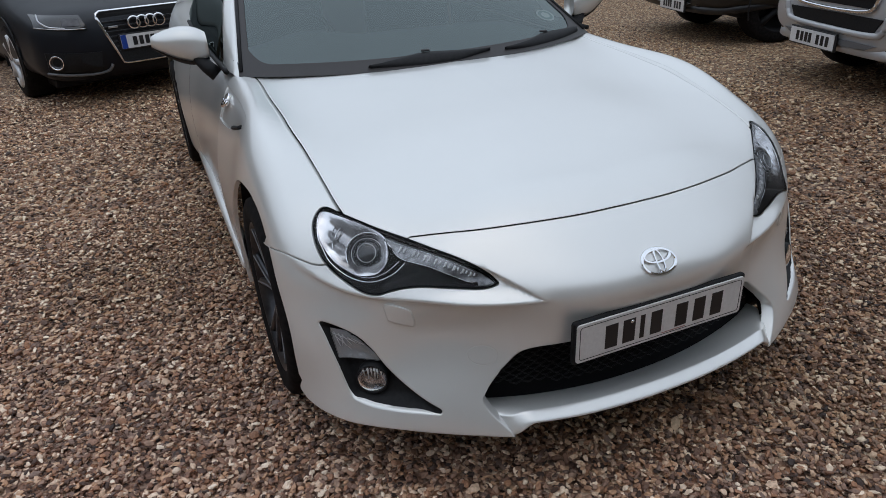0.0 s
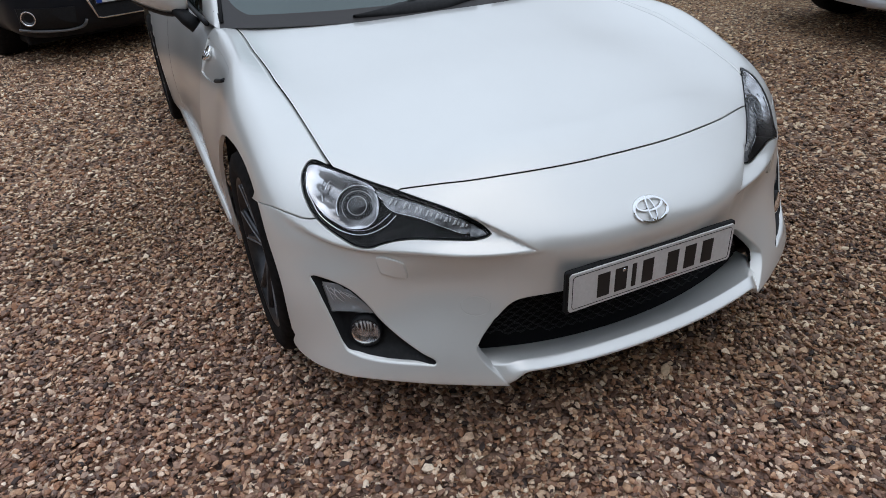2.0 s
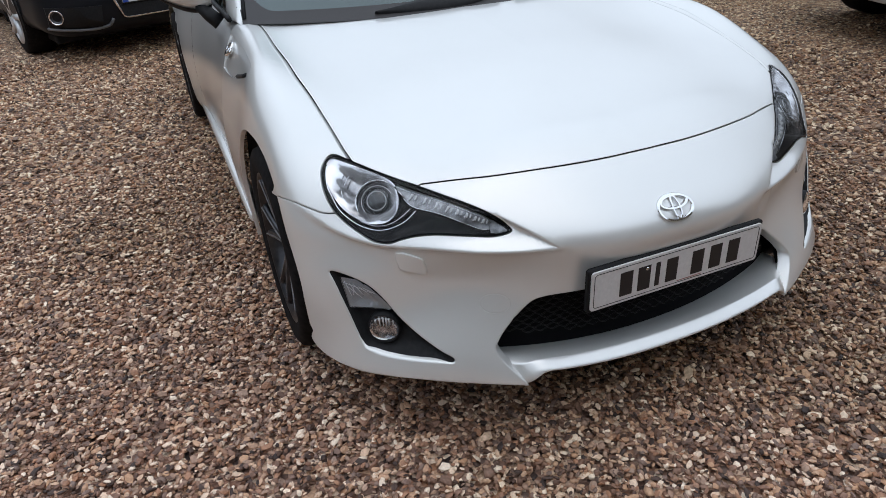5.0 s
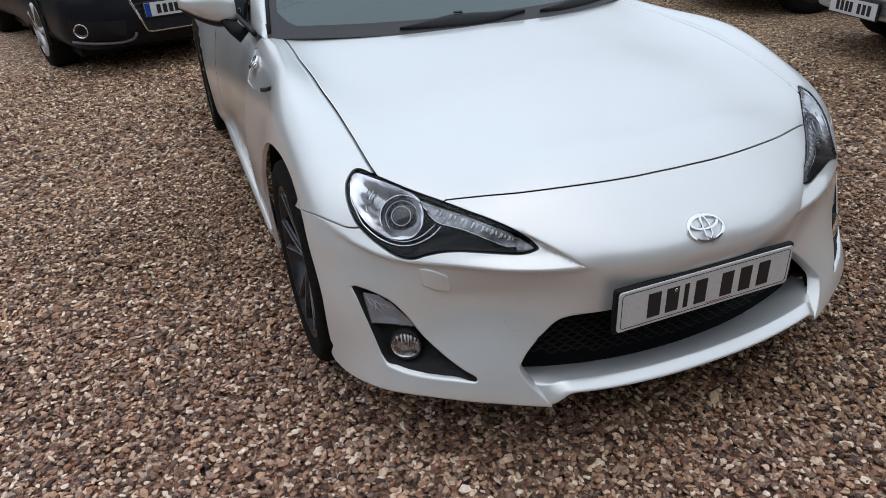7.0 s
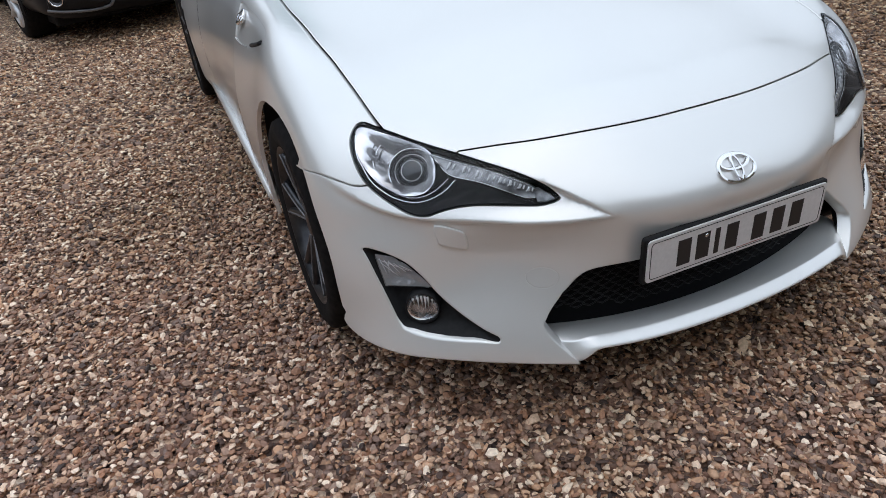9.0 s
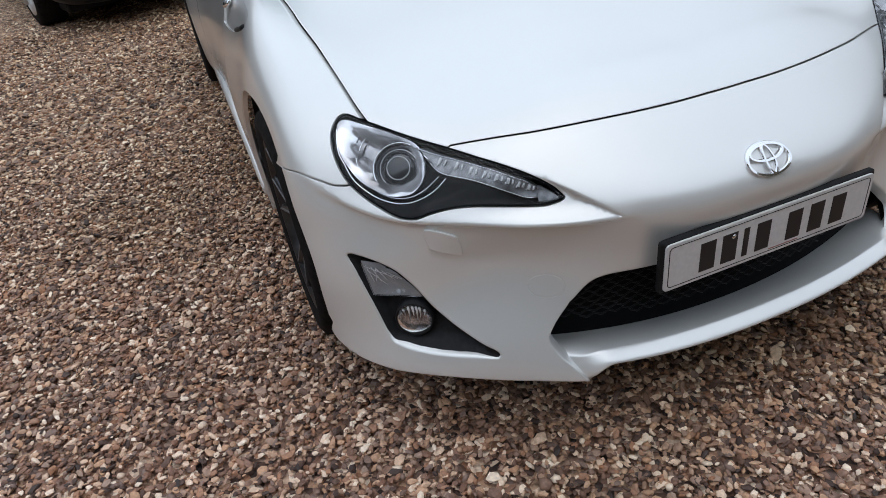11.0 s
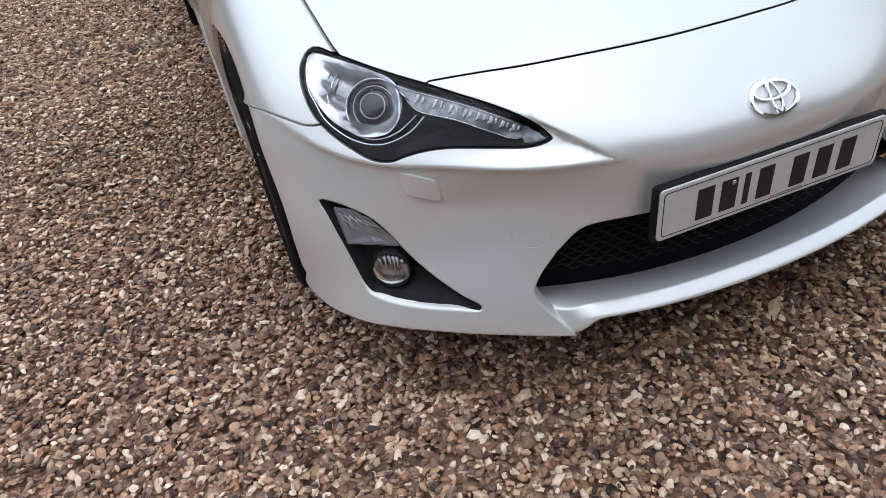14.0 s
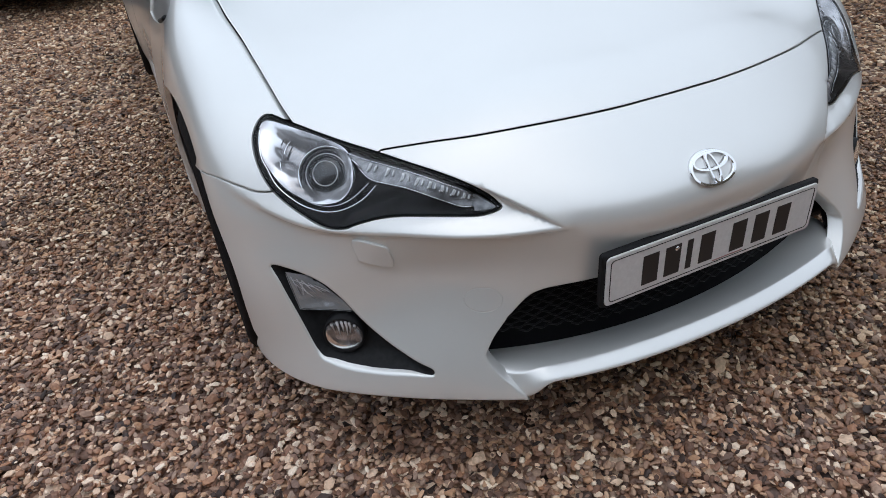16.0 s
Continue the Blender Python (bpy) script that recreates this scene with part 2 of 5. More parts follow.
# the crisp ledge under the headlamps
LEDGE_X, LEDGE_Z = (0.30, 0.45, 0.60, 0.70, 0.76, 0.84), (.521, .518, .527, .529, .548, .60)


def hull(p):
    """Below zero inside the car's front body, above zero outside."""
    x, y, z = np.abs(p[:, 0]), p[:, 1], p[:, 2]
    top = z - sheet(TOP_Y, TOP_X, TOP, y, x)
    front = sheet(FRONT_Z, FRONT_X, FRONT, z, x) - y
    drop = cardinal(LEDGE_X, x) @ np.array(LEDGE_Z) - z
    under = np.clip((x - 0.28) / 0.10, 0, 1) * np.clip((0.84 - x) / 0.10, 0, 1)
    below = 1 / (1 + np.exp(-np.clip(drop / 0.0022, -40, 40)))
    front = front + under * (0.014 * below * np.exp(-np.clip(drop, 0, 1) / 0.16) - 0.008 * np.exp(-(drop / 0.022) ** 2) * (1 - below))
    beak = 1 / (1 + np.exp(-np.clip((x - 0.309 - 1.6 * (z - 0.523)) / 0.0025, -40, 40)))
    front = front + 0.021 * beak * np.clip((z - 0.524) / 0.024, 0, 1) * np.clip((0.600 - z) / 0.028, 0, 1) * np.clip((0.62 - x) / 0.15, 0, 1)
    side = x - sheet(SIDE_Y, SIDE_Z, SIDE, y, z)
    return smax(smax(top, front, 0.06), side, 0.05)


def meet(o, d, lo=0.0, hi=2.0, n=40):
    """Where rays from inside leave the hull: the last crossing, by halving."""
    o, d = np.broadcast_to(np.asarray(o, float), np.shape(d)), np.asarray(d, float)
    a, b = np.full(len(d), float(lo)), np.full(len(d), float(hi))
    for _ in range(n):
        m = (a + b) / 2
        inside = hull(o + d * m[:, None]) < 0
        a, b = np.where(inside, m, a), np.where(inside, b, m)
    return o + d * ((a + b) / 2)[:, None]


# outlines on the right-hand side of the car, as (x, z) seen from the front; mirrored for the other side
LAMP_XZ = ((-0.715, 0.696), (-0.681, 0.685), (-0.636, 0.668), (-0.598, 0.655), (-0.560, 0.644), (-0.520, 0.631), (-0.479, 0.617), (-0.443, 0.601), (-0.415, 0.582), (-0.401, 0.566), (-0.398, 0.559), (-0.416, 0.553), (-0.447, 0.550), (-0.504, 0.555), (-0.561, 0.559), (-0.602, 0.556), (-0.635, 0.548), (-0.661, 0.539), (-0.690, 0.541), (-0.719, 0.559), (-0.740, 0.578), (-0.754, 0.599), (-0.760, 0.625), (-0.758, 0.653), (-0.746, 0.677))
FOG_XZ = ((-0.791, 0.449), (-0.781, 0.450), (-0.750, 0.441), (-0.718, 0.423), (-0.694, 0.394), (-0.668, 0.349), (-0.638, 0.312), (-0.601, 0.279), (-0.576, 0.263), (-0.574, 0.256), (-0.588, 0.255), (-0.659, 0.256), (-0.713, 0.259), (-0.740, 0.266), (-0.752, 0.276), (-0.761, 0.314), (-0.775, 0.378), (-0.785, 0.423), (-0.791, 0.444))
MOUTH_XZ = ((-0.416, 0.190), (-0.443, 0.223), (-0.464, 0.251), (-0.474, 0.278), (-0.464, 0.295), (-0.445, 0.316), (-0.407, 0.350), (-0.372, 0.378), (-0.346, 0.389), (-0.310, 0.394), (-0.258, 0.397))
CHEEK_XZ = ((-0.852, 0.269), (-0.857, 0.241), (-0.852, 0.226), (-0.832, 0.216), (-0.799, 0.211), (-0.763, 0.208), (-0.717, 0.210), (-0.652, 0.210), (-0.575, 0.205), (-0.479, 0.197), (-0.416, 0.189))
WASHER_XZ = ((-0.645, 0.513), (-0.601, 0.503), (-0.593, 0.492), (-0.588, 0.464), (-0.597, 0.458), (-0.639, 0.471), (-0.644, 0.480))
LED_XZ = ((-0.610, 0.643), (-0.585, 0.635), (-0.528, 0.620), (-0.483, 0.604), (-0.448, 0.587), (-0.433, 0.570), (-0.443, 0.563), (-0.463, 0.564), (-0.491, 0.576), (-0.540, 0.598), (-0.589, 0.609), (-0.602, 0.625))
REFLECTOR_XZ = ((-0.723, 0.689), (-0.686, 0.680), (-0.639, 0.664), (-0.613, 0.652), (-0.608, 0.637), (-0.619, 0.607), (-0.641, 0.585), (-0.663, 0.575), (-0.691, 0.573), (-0.713, 0.582), (-0.733, 0.597), (-0.746, 0.621), (-0.751, 0.645), (-0.744, 0.672))
HALO_XZ = (((-0.739, 0.679), (-0.750, 0.658), (-0.754, 0.639), (-0.751, 0.624), (-0.745, 0.599), (-0.729, 0.580), (-0.709, 0.567), (-0.681, 0.561), (-0.651, 0.566), (-0.615, 0.582), (-0.586, 0.602)),
           ((-0.729, 0.634), (-0.732, 0.615), (-0.725, 0.596), (-0.713, 0.579), (-0.691, 0.569), (-0.663, 0.570), (-0.633, 0.582), (-0.598, 0.604)))
CELL_XZ = ((-0.584, 0.626), (-0.559, 0.620), (-0.539, 0.613), (-0.520, 0.607), (-0.502, 0.602), (-0.485, 0.595), (-0.468, 0.587), (-0.452, 0.580))
TIP_XZ = ((-0.437, 0.581), (-0.424, 0.573), (-0.408, 0.561), (-0.414, 0.557), (-0.443, 0.556))
INDICATOR_XZ = ((-0.776, 0.437), (-0.743, 0.434), (-0.719, 0.416), (-0.699, 0.392), (-0.677, 0.362), (-0.721, 0.364), (-0.768, 0.363))


# ---- panels cut from the hull ----
CORE = np.array((0.0, 1.0, 0.30))
POLE = np.array((0.0, -0.75, 0.66)) / math.hypot(0.75, 0.66)
EAST, NORTH = np.array((1.0, 0, 0)), np.cross((1.0, 0, 0), -POLE) * -1
NORTH = np.cross(POLE, EAST)


def chart(p):
    d = np.asarray(p, float) - CORE
    d = d / np.linalg.norm(d, axis=1)[:, None]
    k = 1 + d @ POLE
    return np.stack([d @ EAST / k, d @ NORTH / k], 1)


def unchart(q):
    r2 = (q ** 2).sum(1)[:, None]
    d = (2 * q[:, :1] * EAST + 2 * q[:, 1:] * NORTH + (1 - r2) * POLE) / (1 + r2)
    return d / np.linalg.norm(d, axis=1)[:, None]


def lift(q, sink=0.0):
    """Points of the chart on the hull, sunk towards its core."""
    d = unchart(q)
    return meet(CORE, d) - d * (np.broadcast_to(sink, len(q))[:, None])


def front(points):
    p = np.array(points, float)
    o = np.stack([p[:, 0], np.full(len(p), 1.0), p[:, 1]], 1)
    return chart(meet(o, np.tile((0, -1.0, 0), (len(p), 1))))


def plan(points):
    p = np.array(points, float)
    o = np.stack([p[:, 0], p[:, 1], np.full(len(p), 0.4)], 1)
    return chart(meet(o, np.tile((0, 0, 1.0), (len(p), 1))))


def flank(points, s=-1.0):
    p = np.array(points, float)
    o = np.stack([np.zeros(len(p)), p[:, 0], p[:, 1]], 1)
    return chart(meet(o, np.tile((s, 0, 0), (len(p), 1))))


def mirrored(q):
    return np.array(q)[::-1] * (-1, 1)


def within(q, ring):
    """Which points of q lie inside a closed ring."""
    x, y = q[:, 0], q[:, 1]
    hit = np.zeros(len(q), bool)
    for (ax, ay), (bx, by) in zip(ring, np.roll(ring, -1, 0)):
        if ay != by:
            hit ^= ((ay > y) != (by > y)) & (x < (bx - ax) * (y - ay) / (by - ay) + ax)
    return hit


def spaced(ring, step):
    """A closed ring with its long sides cut into short ones."""
    out = []
    for a, b in zip(ring, np.roll(ring, -1, 0)):
        n = max(1, int(np.linalg.norm(b - a) / step))
        out += [a + (b - a) * i / n for i in range(n)]
    return np.array(out)


def inset(ring, d):
    """The ring moved to its inside by d (outside when d is below zero)."""
    x, y = ring[:, 0], ring[:, 1]
    turn = np.sign((x * np.roll(y, -1) - np.roll(x, -1) * y).sum())
    a, b = ring - np.roll(ring, 1, 0), np.roll(ring, -1, 0) - ring
    a, b = (v / np.maximum(np.linalg.norm(v, axis=1), 1e-9)[:, None] for v in (a, b))
    n = np.stack([-(a + b)[:, 1], (a + b)[:, 0]], 1) * turn
    n /= np.maximum(np.linalg.norm(n, axis=1), 1e-9)[:, None]
    return ring + n * d


def panel(name, ring, holes=(), step=0.006, gap=0.0012, sink=0.0, flange=0.014, lines=(), shape=None, roll=0.0004):
    """A sheet of the hull inside a ring of the chart, with turned-in edges. Steps and gaps are in the chart (about half a metre to 1)."""
    from mathutils import geometry
    ring = inset(spaced(ring, step), gap)
    holes = [inset(spaced(h, step), -gap) for h in holes]
    rings = [ring] + holes
    rims = [inset(ring, 0.0016)] + [inset(h, -0.0016) for h in holes]
    lo, hi = ring.min(0), ring.max(0)
    gx, gy = np.meshgrid(np.arange(lo[0], hi[0], step), np.arange(lo[1], hi[1], step * 0.866))
    gx[1::2] += step / 2
    g = np.stack([gx.ravel(), gy.ravel()], 1)
    ok = within(g, ring)
    for h in holes:
        ok &= ~within(g, h)
    g = g[ok]
    lines = [np.asarray(v) for v in lines]
    near = np.concatenate(rings + rims + lines)
    keep = np.ones(len(g), bool)
    for i in range(0, len(g), 2000):
        d = ((g[i:i + 2000, None] - near[None]) ** 2).sum(2).min(1)
        keep[i:i + 2000] = d > (step * 0.55) ** 2
    g = g[keep]
    pts, edges = [], []
    for r in rings + rims:
        base = sum(len(v) for v in pts)
        edges += [(base + i, base + (i + 1) % len(r)) for i in range(len(r))]
        pts.append(r)
    for r in lines:
        base = sum(len(v) for v in pts)
        edges += [(base + i, base + i + 1) for i in range(len(r) - 1)]
        pts.append(r)
    allp = np.concatenate(pts + [g])
    v, e, f, *_ = geometry.delaunay_2d_cdt([Vector(p) for p in allp], edges, [], 0, 1e-6)
    v, f = np.array([tuple(p) for p in v]), np.array([tuple(t) for t in f])
    c = v[f].mean(1)
    ok = within(c, ring)
    for h in holes:
        ok &= ~within(c, h)
    f = f[ok]
    used = np.unique(f)
    index = np.full(len(v), -1)
    index[used] = np.arange(len(used))
    v, f = v[used], index[f]
    p = lift(v, sink) if shape is None else shape(v)
    a = np.cross(p[f[:, 1]] - p[f[:, 0]], p[f[:, 2]] - p[f[:, 0]])
    flip = (a * (p[f].mean(1) - CORE)).sum(1) < 0
    if flip.mean() > 0.5:
        f = f[:, ::-1].copy()
    if flange:
        half = np.concatenate([f[:, (0, 1)], f[:, (1, 2)], f[:, (2, 0)]])
        have = {(a, b) for a, b in half.tolist()}
        rim = [(a, b) for a, b in have if (b, a) not in have]
        ids = sorted({a for ab in rim for a in ab})
        at = {a: len(p) + i for i, a in enumerate(ids)}
        inward = p[ids] - CORE
        inward /= np.linalg.norm(inward, axis=1)[:, None]
        out = np.zeros_like(p)
        for a, b in rim:
            n = np.cross(p[b] - p[a], p[a] - CORE)
            n /= max(np.linalg.norm(n), 1e-9)
            out[a] += n
            out[b] += n
        out = out[ids] / np.maximum(np.linalg.norm(out[ids], axis=1), 1e-9)[:, None]
        p0, k, m = p[ids], len(p), len(ids)
        roll = roll(p0)[:, None] if callable(roll) else roll
        p = np.concatenate([p, p0 + out * roll * .7 - inward * roll * .3, p0 + out * roll - inward * roll, p0 + out * roll - inward * flange])
        quads = []
        for a, b in rim:
            i, j = at[a] - k, at[b] - k
            quads += [(b, a, k + i, k + j), (k + j, k + i, k + m + i, k + m + j), (k + m + j, k + m + i, k + 2 * m + i, k + 2 * m + j)]
        return mesh_of(name, p, [tuple(t) for t in f.tolist()] + quads)
    return mesh_of(name, p, f.tolist())


LAMP = curve(front(LAMP_XZ), 4, True)
FOG = inset(curve(front(FOG_XZ), 4, True), -0.0022)
SEAM = plan([(-0.552, 0.296), (-0.466, 0.258), (-0.390, 0.227), (-0.277, 0.194), (-0.190, 0.177), (-0.112, 0.169), (-0.050, 0.167), (0.000, 0.166)])
BONNET_FRONT = curve(np.concatenate([SEAM, mirrored(SEAM)[1:]]), 5)
GAP = curve(plan([(-0.680, 0.449), (-0.688, 0.577), (-0.692, 0.711), (-0.698, 0.921), (-0.696, 1.180), (-0.695, 1.427)]), 6)
WING_GAP = curve(plan([(-0.684, 0.449), (-0.692, 0.577), (-0.697, 0.710), (-0.703, 0.919), (-0.701, 1.179), (-0.699, 1.427)]), 6)
COWL = plan([(-.695, 1.425), (-.61, 1.393), (-.48, 1.343), (-.28, 1.280), (0, 1.240)])
COWL = curve(np.concatenate([COWL, mirrored(COWL)[1:]]), 4)


# ---- the white coupe ----
coupe = thing("sports_coupe", None, "pearl white two-door sports coupe parked on gravel", "car")
ARCH = flank([(0.385, 0.170), (0.383, 0.250), (0.391, 0.318), (0.405, 0.400), (0.446, 0.489), (0.501, 0.579), (0.601, 0.640), (0.701, 0.668), (0.780, 0.674), (0.881, 0.662), (0.980, 0.622), (1.070, 0.550), (1.130, 0.460), (1.161, 0.360), (1.176, 0.170)])
ARCH = curve(ARCH, 4)
LAMP_IN = front([(-.64, .605)])
FENDER_GAP = curve(flank([(.575, .588), (.504, .601)]).tolist() + front([(-.836, .606), (-.804, .598), (-.781, .590), (-.762, .589)]).tolist(), 5)

CHEEK = curve(front(CHEEK_XZ), 4)
MOUTH = curve(front(MOUTH_XZ + ((-.15, .398), (0, .400))), 5)


# bonnet, front bumper, wings
bonnet_ring = np.concatenate([BONNET_FRONT, mirrored(LAMP_IN), mirrored(GAP)[::-1], COWL[::-1][1:-1], GAP[::-1], LAMP_IN])
bonnet = part("bonnet", panel("bonnet", bonnet_ring, (LAMP, mirrored(LAMP)), 0.008), PEARL, coupe)


def upto(line, a, b):
    """The stretch of a line between its points nearest to a and b."""
    i, j = (((line - q) ** 2).sum(1).argmin() for q in (a, b))
    return line[i:j + 1] if i <= j else line[j:i + 1][::-1]


ARCH_FRONT = upto(ARCH, FENDER_GAP[0], CHEEK[0])
half = np.concatenate([LAMP_IN, FENDER_GAP[::-1], ARCH_FRONT[1:-1], CHEEK, MOUTH[1:]])
bumper_ring = np.concatenate([BONNET_FRONT[::-1], half, mirrored(half)[1:]])
TOW = front([(-.451 + .034 * math.cos(a), .380 + .023 * math.sin(a)) for a in np.linspace(0, 2 * math.pi, 24, False)])
WASHER = curve(front(WASHER_XZ), 3, True)


def pocket_roll(p):
    """Wide rounded edges round the lamp pockets and the mouth, tight ones at the seams."""
    tow = np.hypot(p[:, 0] + .451, p[:, 2] - .380) < .05
    ax = np.abs(p[:, 0])
    sill = (p[:, 2] < .284) & (p[:, 2] > .243) & (ax > .56) & (ax < .765)
    return np.where(sill, .004 + .004 * np.clip((ax - .575) / .04, 0, 1) * np.clip((.765 - ax) / .03, 0, 1), np.where((p[:, 2] < .475) & ~tow & (np.abs(p[:, 0]) < .82), 0.004, 0.0004))


ledge_x = np.linspace(.31, .78, 110)
ledge_z = cardinal(LEDGE_X, ledge_x) @ np.array(LEDGE_Z)
beak_z = np.linspace(.527, .594, 24)
BEAK = [front([(sx * (.309 + 1.6 * (z - .523) + d), z) for z in beak_z]) for sx in (-1, 1) for d in (-.014, -.009, -.005, -.002, .001, .004)]
bumper = part("front_bumper", panel("front_bumper", bumper_ring, (LAMP, mirrored(LAMP), FOG, mirrored(FOG), inset(TOW, .0010), inset(WASHER, .0010), inset(mirrored(WASHER), .0010)), 0.0044, lines=[front([(sx * x, z + d) for x, z in zip(ledge_x, ledge_z)]) for sx in (-1, 1) for d in (-.030, -.020, -.012, -.007, -.003, 0, .003, .007, .011)] + BEAK, roll=pocket_roll, flange=0.035), PEARL, coupe)
part("towing_eye_cover", panel("towing_eye_cover", TOW, (), 0.006, 0.0004), PEARL, bumper)
for w in (WASHER, mirrored(WASHER)):
    part("washer_cover", panel("washer_cover", w, (), 0.006, 0.0006, -0.0055, 0.02, roll=0.002), PEARL, bumper)

FENDER_REAR = flank([(1.50, .80), (1.505, .70), (1.50, .50), (1.48, .30), (1.47, .19)])
ARCH_REAR = upto(ARCH, ARCH[-1], FENDER_GAP[0])
fender_ring = np.concatenate([LAMP_IN, WING_GAP, plan([(-.715, 1.47), (-.77, 1.50)]), FENDER_REAR, ARCH_REAR, FENDER_GAP[1:]])
GARNISH = curve(chart([(-.819, 1.008, .780), (-.803, .993, .801), (-.795, 1.035, .810), (-.790, 1.145, .813), (-.788, 1.35, .816), (-.788, 1.475, .817), (-.793, 1.487, .80), (-.834, 1.487, .720), (-.835, 1.475, .706), (-.835, 1.356, .710), (-.829, 1.194, .735)]), 4, True)
for ring, lamp, s in ((fender_ring, LAMP, 1), (mirrored(fender_ring), mirrored(LAMP), -1)):
    side = GARNISH if s > 0 else mirrored(GARNISH)
    wing = part("front_wing", panel("front_wing", ring, (lamp, side), 0.008), PEARL, coupe)
    part("wing_garnish", panel("wing_garnish", side, (), 0.007, 0, 0.005, 0.0), PEARL, wing)
    slot = [lift(chart([(q[0] * s, q[1], q[2])]), 0.004)[0] for q in ((-.828, 1.20, .741), (-.824, 1.13, .756), (-.820, 1.07, .770), (-.817, 1.04, .778))]
    part("wing_vent", tube(slot, 0.009, 8, flat=.8), MATTE, wing)
    c = lift(chart([(-.805 * s, 1.41, .780)]), -0.004)[0]
    badge = part("wing_badge", lathe([(-.005, .018), (.005, .018), (.005, .028), (-.005, .028), (-.005, .018)], 24), CHROME, wing, "small chrome round badge", m=pose(*c, 0, 38 * s, 0))
    for d in (-.030, 0, .030):
        part("badge_bar", smooth(box(.012, .024, .018, .004)), CHROME, badge, m=pose(0, d, -.004))

# dark structure behind the gaps
side = flank([(1.45, .75), (1.2, .72), (1.0, .72), (.78, .73), (.55, .66), (.36, .50), (.33, .24)])
belly = front([(-.80, .24), (-.62, .24), (-.47, .24), (-.47, .30), (-.39, .40), (-.30, .42), (0, .43)])
liner_ring = np.concatenate([COWL[::-1], side, belly, mirrored(belly)[1:], mirrored(side)])
part("inner_structure", panel("inner_structure", liner_ring, (LAMP, mirrored(LAMP), FOG, mirrored(FOG)), 0.012, 0, 0.045, 0), MATTE, coupe)


def bowl(ring, depth, width, first=0.003):
    """A sunk floor inside a ring, with sloping walls."""
    def shape(q):
        seg = spaced(ring, 0.002)
        d = np.concatenate([np.sqrt(((q[i:i + 500, None] - seg[None]) ** 2).sum(2)).min(1) for i in range(0, len(q), 500)])
        t = np.clip(d / width, 0, 1)
        return lift(q, first + depth * t * t * (3 - 2 * t))
    return shape


def sides(ring):
    return ((ring, 1), (mirrored(ring), -1))


def patch(points, n=4):
    return curve(front(points), n, True)


# headlamps
LED, REFLECTOR = patch(LED_XZ), patch(REFLECTOR_XZ)


